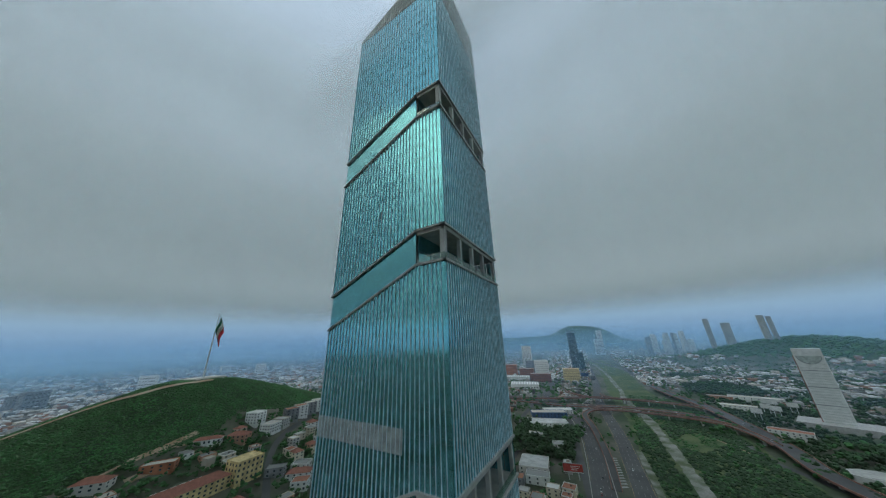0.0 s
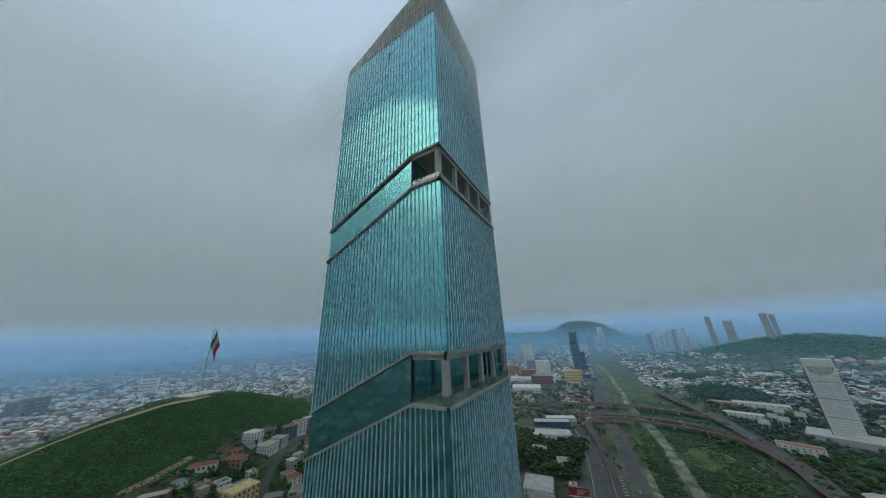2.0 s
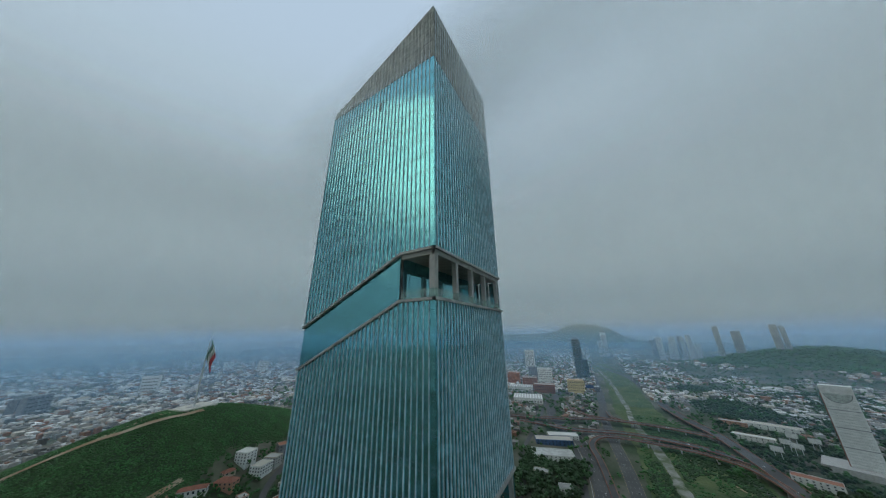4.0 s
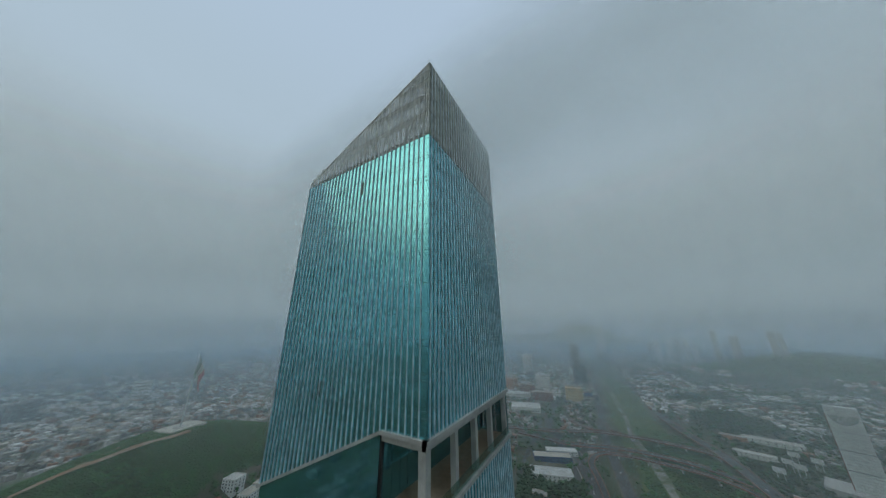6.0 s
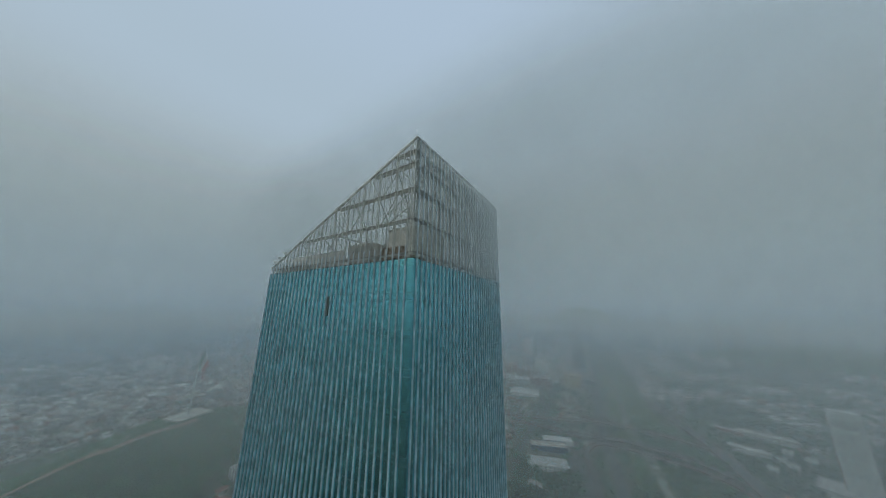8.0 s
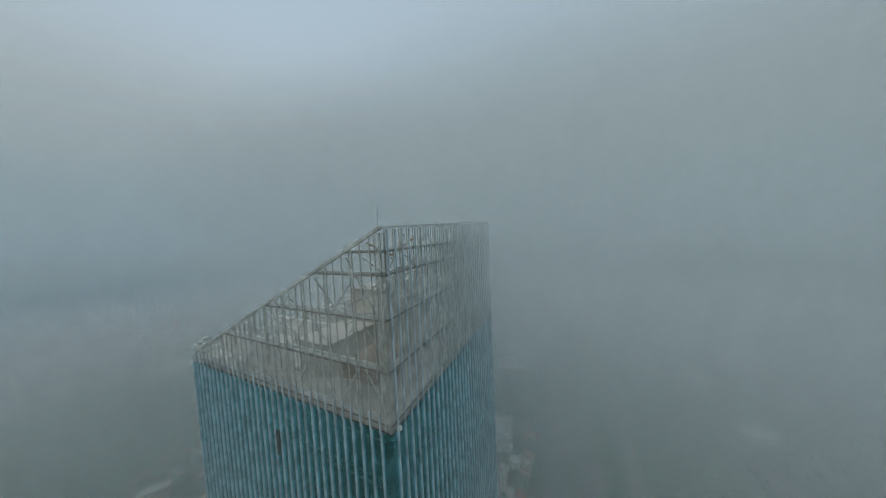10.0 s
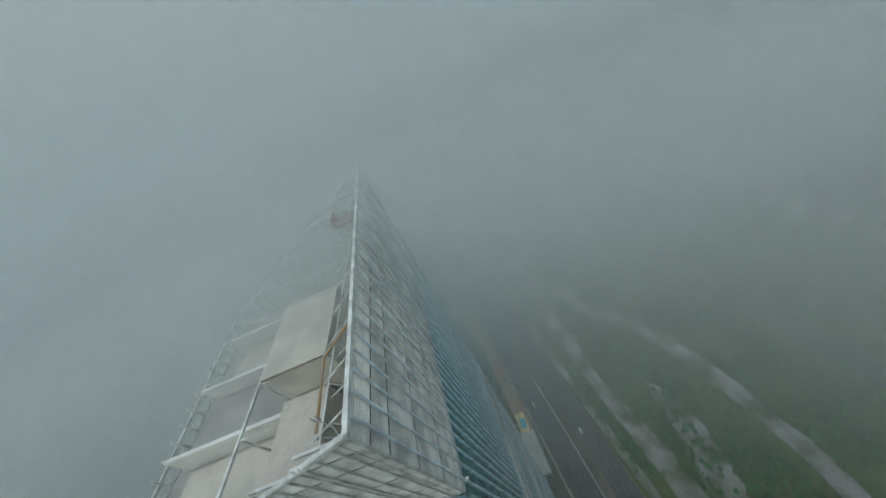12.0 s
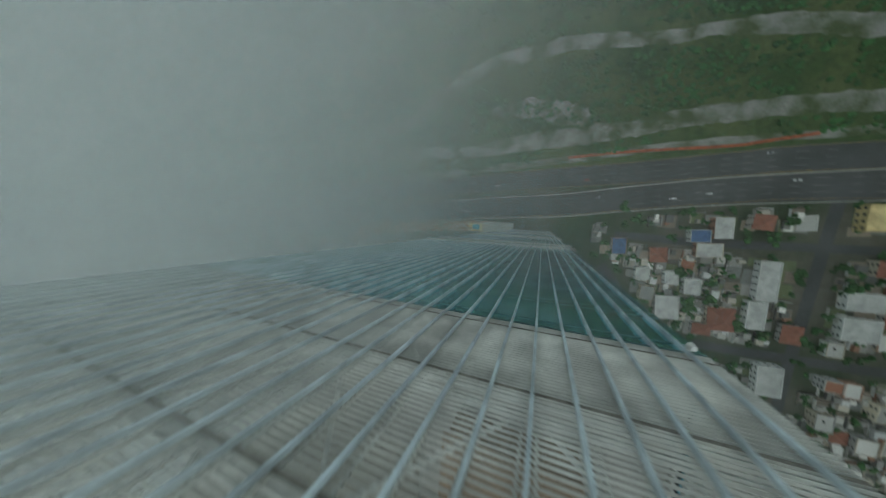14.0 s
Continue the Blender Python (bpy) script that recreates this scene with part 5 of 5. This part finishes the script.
SPECIAL = [(6, -123, 4, 11, 14, 8, WHITE, "blue"), (14, -137, 4, 18, 12, 9, WALLS, "white"), (-6, -131, 4, 12, 18, 7, WALLS, "white"), (-28, -172, 2, 34, 13, 7, WHITE, "white"), (-58, -169, 2, 24, 12, 7, WHITE, "white"), (-66, -148, 5, 20, 18, 6, WALLS, "red"), (-70, -193, 0, 15, 12, 6, WALLS, "red"), (-62, -108, 6, 22, 18, 8, WALLS, "white"), (-33, -86, 6, 12, 11, 7, WHITE, "white"), (-112, -184, 4, 26, 16, 8, WHITE, "white"), (-58, -228, 2, 18, 20, 7, WHITE, "white"), (28, -224, 2, 20, 18, 9, OCHRE, "yellow"), (-36, -227, 2, 14, 20, 7, WHITE, "white"), (-9, -64, 4, 16, 12, 6, WALLS, "blue"), (-14, -96, 6, 13, 12, 7, WALLS, "red"), (-34, -108, 6, 12, 10, 8, WHITE, "white"), (-40, -124, 4, 14, 12, 7, WHITE, "white")]
for x, y, rz, w, d, h, m, colour in SPECIAL:
    placed("house", {"blue": "pale house with a blue sheet roof", "white": "white house with a pale flat roof", "red": "house with a red tiled hipped roof", "yellow": "yellow rendered house with a flat roof"}[colour], "house", x, y, rz, w, d, h, m, 2, max(2, int(w / 5)), {"blue": BLUE, "white": PALE_ROOF, "red": TILE, "yellow": OCHRE}[colour], roof_kind="hip" if colour == "red" else "flat", group="houses below the tower")


def tank(x, y, z):
    t = thing("water_tank", "small black rooftop water tank", "water tank", "rooftop water tanks", at=(x, y, z))
    r8 = [k * math.pi / 5 for k in range(10)]
    part("drum", Geo().prism([(.65 * math.cos(a), .65 * math.sin(a), 0) for a in r8], [(.65 * math.cos(a), .65 * math.sin(a), 1.2) for a in r8]), DARK, t)
    part("lid", Geo().prism([(.6 * math.cos(a), .6 * math.sin(a), 1.204) for a in r8], [(.2 * math.cos(a), .2 * math.sin(a), 1.45) for a in r8]), DARK, t)
    return t


count = 0
spots = [(x, y) for y in range(-330, 380, 14) for x in range(-400, 46, 14)]
rnd.shuffle(spots)
spots.sort(key=lambda p: 0 if (p[1] < -30 and p[0] > -150) or (p[1] > 240 and p[0] > -160) or (p[0] < -230 and 20 < p[1] < 280) else 1)
for x, y in spots:
    if count >= 158:
        break
    x, y = x + rnd.uniform(-2, 2), y + rnd.uniform(-2, 2)
    if not free(x, y, 5.5):
        continue
    w, d, st = rnd.uniform(9, 14), rnd.uniform(9, 14), rnd.choice((1, 2, 2, 3))
    hip = rnd.random() < 0.22
    placed("house", "small house with a red hipped tile roof" if hip else "small flat-roofed plastered city house", "house", x, y, rnd.uniform(-4, 4) + rnd.choice((0, 90)), w, d, 3.1 * st, WALLS, st, 2, TILE if hip else None, roof_kind="hip" if hip else "flat", group="small city houses", depth_bays=2, sill=False)
    if not hip and rnd.random() < 0.35:
        tank(x + 1.5, y + 1, height(x, y) + 3.1 * st + 0.12)
    count += 1

# plots, yard walls and sheds between the houses
PLOT = surface("yard_paving", (0.2, 0.2, 0.2), 0.95, 0, 0.15, 0.1, island=0.3, palette=[(0.30, 0.29, 0.265), (0.25, 0.20, 0.16), (0.22, 0.22, 0.21), (0.34, 0.33, 0.30), (0.30, 0.25, 0.20), (0.13, 0.15, 0.08)])
rnd = random.Random(77)
plots, sheds = Geo(), Geo()
for gy in range(-330, -34, 11):
    for gx in range(-190, 46, 11):
        x, y = gx + rnd.uniform(-3, 3), gy + rnd.uniform(-3, 3)
        if any((p.x - x) ** 2 + (p.y - y) ** 2 < (w + 2) ** 2 for line, w in LINES for p in line) or -58 < x < 24 and y > -44:
            continue
        z = height(x, y)
        plots.rbox(x, y, rnd.uniform(-.08, .08), rnd.uniform(7, 14), rnd.uniform(7, 14), z - 1, z + .06 + rnd.uniform(0, .1))
        if any((x - a) ** 2 + (y - b) ** 2 < (q + 1) ** 2 for a, b, q in PLACED):
            continue
        for _ in range(rnd.choice((1, 2, 3))):
            u, v = x + rnd.uniform(-4, 4), y + rnd.uniform(-4, 4)
            sheds.rbox(u, v, rnd.uniform(-.08, .08), rnd.uniform(2.5, 7), rnd.uniform(2.5, 6), z - 1, z + rnd.uniform(2.4, 4.6))
        sheds.rbox(x + 5, y, rnd.uniform(-.05, .05), .25, 10, z - 1, z + 2.3)
        sheds.rbox(x, y + 5, rnd.uniform(-.05, .05), 10, .25, z - 1, z + 2.3)
solid("yard_paving", plots, PLOT, "patchwork of worn yard paving and bare earth", "paving", kind="stuff")
solid("yard_sheds", sheds, CITY_WALL, "small sheds and garden walls between houses", "sheds", kind="stuff")

# ---------------------------------------------------------------- the rest of the city
def city(near, far, n, seed, size):
    g, r_, made = Geo(), random.Random(seed), 0
    while made < n:
        r = near * (far / near) ** r_.random() if far > 1500 else math.sqrt(r_.uniform(near ** 2, far ** 2))
        a = r_.uniform(0, 2 * math.pi) if r_.random() < (0.55 if far < 1500 else 0.3) else math.radians(r_.uniform(60, 195) if r_.random() < .75 else r_.uniform(20, 100))
        x, y = r * math.cos(a), r * math.sin(a)
        made += 1
        if x > 150 and noise.noise((x * .006, y * .006, 5)) < -.02:
            continue  # wooded quarters beyond the river
        if far < 1500 and not free(x, y, 8):
            continue
        if wooded(x, y) or (height(x, y) > 40 and y > 1300) or abs(x - 50 + max(0, y - 800) * .06) < 82 and y > 0:
            continue
        w, d, h = r_.uniform(8, 16) * size, r_.uniform(8, 16) * size, r_.choice((3.2, 3.5, 6, 6.5, 9, 12 if r_.random() < .3 else 6)) * (1 + .25 * (size - 1))
        rot = r_.uniform(-.12, .12) + (0.35 if x < -500 else 0.1)
        z = height(x, y)
        g.rbox(x, y, rot, w, d, z - 4, z + h)
        if r_.random() < .6:
            g.rbox(x, y, rot, w * .4, d * .35, z + h + .01, z + h + 2.2, dx=w * r_.uniform(-.2, .2), dy=d * r_.uniform(-.2, .2))
    return g


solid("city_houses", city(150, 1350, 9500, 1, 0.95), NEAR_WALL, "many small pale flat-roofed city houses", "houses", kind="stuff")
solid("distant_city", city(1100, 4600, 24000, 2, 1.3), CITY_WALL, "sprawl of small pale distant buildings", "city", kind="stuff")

# ---------------------------------------------------------------- trees and scrub
ICO_V, ICO_F = [], []
bm = bmesh.new()
bmesh.ops.create_icosphere(bm, subdivisions=1, radius=1)
ICO_V, ICO_F = [tuple(v.co) for v in bm.verts], [tuple(v.index for v in f.verts) for f in bm.faces]
bm.free()


class Foliage(Geo):
    def clump(self, x, y, z, r, rn, flat=0.75):
        n = len(self.v)
        for vx, vy, vz in ICO_V:
            k = r * rn.uniform(0.65, 1.25)
            self.v.append((x + vx * k, y + vy * k, z + vz * k * flat))
        self.f += [tuple(i + n for i in f) for f in ICO_F]

    def tree(self, x, y, z, r, rn):
        for k in range(4):
            a = rn.uniform(0, 6.3)
            self.clump(x + r * .55 * math.cos(a), y + r * .55 * math.sin(a), z + r * rn.uniform(.8, 1.7), r * rn.uniform(.4, .65), rn)


def scatter(n, seed, box, ok, size, trees=False):
    g, r_ = Foliage(), random.Random(seed)
    for _ in range(n):
        x, y = r_.uniform(box[0], box[1]), r_.uniform(box[2], box[3])
        if ok(x, y):
            z = height(x, y)
            if trees:
                g.tree(x, y, z, r_.uniform(*size), r_)
            else:
                g.clump(x, y, z + .5, r_.uniform(*size), r_, 0.6)
    return g


solid("hill_scrub", scatter(58000, 1, (-640, -370, -150, 420), wooded, (0.7, 1.5)), LEAF, "dense dark green scrub on the hill", "scrub", kind="stuff")
solid("wood", scatter(420, 2, (-140, -42, 385, 532), lambda x, y: not any((x - a) ** 2 + (y - b) ** 2 < (q * .8) ** 2 for a, b, q in PLACED), (3.5, 6.5), True), THICKET, "dense dark trees around the houses", "trees", kind="stuff")


def bank_ok(x, y):
    return any(abs(p.y - y) < 11 and abs(p.x - x) < 70 for p in BANK) and not any((p.x - x) ** 2 + (p.y - y) ** 2 < w * w for line, w in RIVERS for p in line) and not any((p.x - x) ** 2 + (p.y - y) ** 2 < w * w for line, w in LINES[:3] for p in line)


RIVERS = [(spline(RIVER, 5), 10), (spline(CHANNEL, 5), 11)]
solid("river_bushes", scatter(11000, 3, (40, 215, -330, 900), lambda x, y: noise.noise((x * .02, y * .012, 3)) > -0.08 and bank_ok(x, y), (0.7, 3.0)), LEAF, "low green bushes on the river bank", "bushes", kind="stuff")


solid("bank_thicket", scatter(9000, 16, (40, 215, 180, 830), lambda x, y: noise.noise((x * .015, y * .01, 6)) > -.22 and bank_ok(x, y), (1.4, 3.6)), THICKET, "dense dark green thicket on the river bank", "bushes", kind="stuff")


def yard_ok(x, y):
    return not wooded(x, y) and not any((x - a) ** 2 + (y - b) ** 2 < (q * .75) ** 2 for a, b, q in PLACED) and not (-58 < x < 20 and -40 < y < 90) and not any((p.x - x) ** 2 + (p.y - y) ** 2 < (w * .8) ** 2 for line, w in LINES for p in line) and not (40 < x < 210)


solid("street_trees", scatter(1500, 4, (-420, 60, -330, 640), yard_ok, (2.0, 4.2), True), LEAF, "green street and garden trees", "trees", kind="stuff")
def gap_ok(x, y):
    return not any((x - a) ** 2 + (y - b) ** 2 < q * q for a, b, q in PLACED) and not (abs(x - 50 + max(0, y - 800) * .06) < 82 and y > 0) and not wooded(x, y)


solid("far_trees", scatter(11000, 5, (-1300, 1500, 450, 2500), gap_ok, (3.0, 6.5), True), LEAF, "dark green trees between distant houses", "trees", kind="stuff")
solid("east_trees", scatter(6500, 8, (205, 760, 300, 1400), gap_ok, (3.0, 6.0), True), THICKET, "dark green trees beyond the river", "trees", kind="stuff")
solid("south_trees", scatter(2600, 9, (-900, 700, -900, -60), lambda x, y: gap_ok(x, y) and not (40 < x < 215), (3.0, 6.0), True), LEAF, "dark green trees among the southern houses", "trees", kind="stuff")
solid("yard_trees", scatter(380, 12, (-190, 48, -320, -36), yard_ok, (1.8, 3.6), True), LEAF, "green yard trees between the houses", "trees", kind="stuff")
solid("slope_trees", scatter(1500, 10, (-430, -225, -60, 310), yard_ok, (1.8, 3.8), True), LEAF, "green garden trees on the slope", "trees", kind="stuff")
solid("east_bank_bushes", scatter(3600, 14, (205, 420, -450, 250), lambda x, y: noise.noise((x * .02, y * .012, 8)) > -.2, (1.0, 3.4)), LEAF, "green bushes on the far river bank", "bushes", kind="stuff")
solid("loma_scrub", scatter(3000, 6, (300, 1500, 1750, 2200), lambda x, y: height(x, y) > 42, (5, 11)), LEAF, "dark scrub on the distant long hill", "scrub", kind="stuff")

# ground floor of the tower: podium, pool terrace
pod = thing("podium", "low pale podium at the foot of the skyscraper", "podium")
part("block", Geo().box(-58, -41.0, -26, 62, -1, 12), CONCRETE, pod)
part("block", Geo().box(-40.8, 6, 38.2, 72, -1, 9), CONCRETE, pod)
part("roof", Geo().box(-40.5, 5.5, 38.6, 71.6, 9.004, 9.3), DECK, pod)
pool = thing("pool", "small cyan pool on a pale yellow terrace", "pool", at=(-2, 80, 0))
part("terrace", Geo().box(-4, 5, -9, 9, -1, 6), OCHRE, pool)
part("basin", Geo().box(-2, 4, -4, 4, 6.004, 6.3), CYAN, pool)

# ---------------------------------------------------------------- low cloud and haze
scene.cycles.transparent_max_bounces = 64
GAP = (14, -60)


def veil_ring(r, z0, z1, n=96):
    g = Geo()
    for i in range(n):
        a, b = 2 * math.pi * i / n, 2 * math.pi * (i + 1) / n
        g.face(*((GAP[0] + r * math.cos(q), GAP[1] + r * math.sin(q), z) for q, z in ((a, z0), (b, z0), (b, z1), (a, z1))))
    return g


def veil_disc(z, r0, r1, n=64):
    g, r = Geo(), r0
    while r < r1:
        q = min(r1, r * 1.5)
        for i in range(n):
            a, b = 2 * math.pi * i / n, 2 * math.pi * (i + 1) / n
            g.face(*((GAP[0] + k * math.cos(w), GAP[1] + k * math.sin(w), z) for k, w in ((r, a), (q, a), (q, b), (r, b))))
        r = q
    return g


def cloud(geo, lo, hi, scale, clear=None, rise=None, seed=0.0, tint=(0.80, 0.84, 0.83)):
    return solid("cloud_layer", geo, mist("thin_cloud", tint, lo, hi, scale, clear, seed, rise), "thin grey drifting layer of low cloud", "cloud", kind="stuff")


# the cloud's floor: thin layers one over another, the upper ones smaller
# their tint is darkened, and the walls' lightened, to even out brightness
for k, (z, far) in enumerate(((262, 540), (264.5, 500), (267, 460), (270, 420), (273, 370), (276, 320), (280, 270), (284, 220), (289, 165))):
    cloud(veil_disc(z, 40, far + 10), .09, .16, 0.012, (*GAP, 42 + k, 116, far, far * .42), None, 3.0 * k, (0.74, 0.78, 0.77))
for k, z in enumerate((210, 217, 224, 231, 237)):
    cloud(veil_disc(z, 42, 560), .16, .21, 0.008, (*GAP, 48, 165, 545, 380), None, 43.0 + k)
# its walls all round
for k in range(9):
    cloud(veil_ring(500 + 45 * k, 186, 640), .19, .24, 0.005, None, (188 + 2 * k, 238 + 4 * k, 400, 640), 20.0 + k, (0.88, 0.92, 0.91))
# drifts across the far half of the crown
for k, y in enumerate((13.0, 18.0, 23.0, 28.0, 33.0)):
    g = Geo()
    for i in range(24):
        x = -150 + i * 12
        g.face((x, y + .1 * k, 268), (x + 12, y + .1 * k, 268), (x + 12, y + .1 * k, 345), (x, y + .1 * k, 345))
    cloud(g, .11, .25, 0.02, (-15, 20, -2, -1, 125, 55), (272, 300, 320, 345), 50.0 + k)
# aerial haze put into blue-tinted see-through shells, thinned to north-east and south
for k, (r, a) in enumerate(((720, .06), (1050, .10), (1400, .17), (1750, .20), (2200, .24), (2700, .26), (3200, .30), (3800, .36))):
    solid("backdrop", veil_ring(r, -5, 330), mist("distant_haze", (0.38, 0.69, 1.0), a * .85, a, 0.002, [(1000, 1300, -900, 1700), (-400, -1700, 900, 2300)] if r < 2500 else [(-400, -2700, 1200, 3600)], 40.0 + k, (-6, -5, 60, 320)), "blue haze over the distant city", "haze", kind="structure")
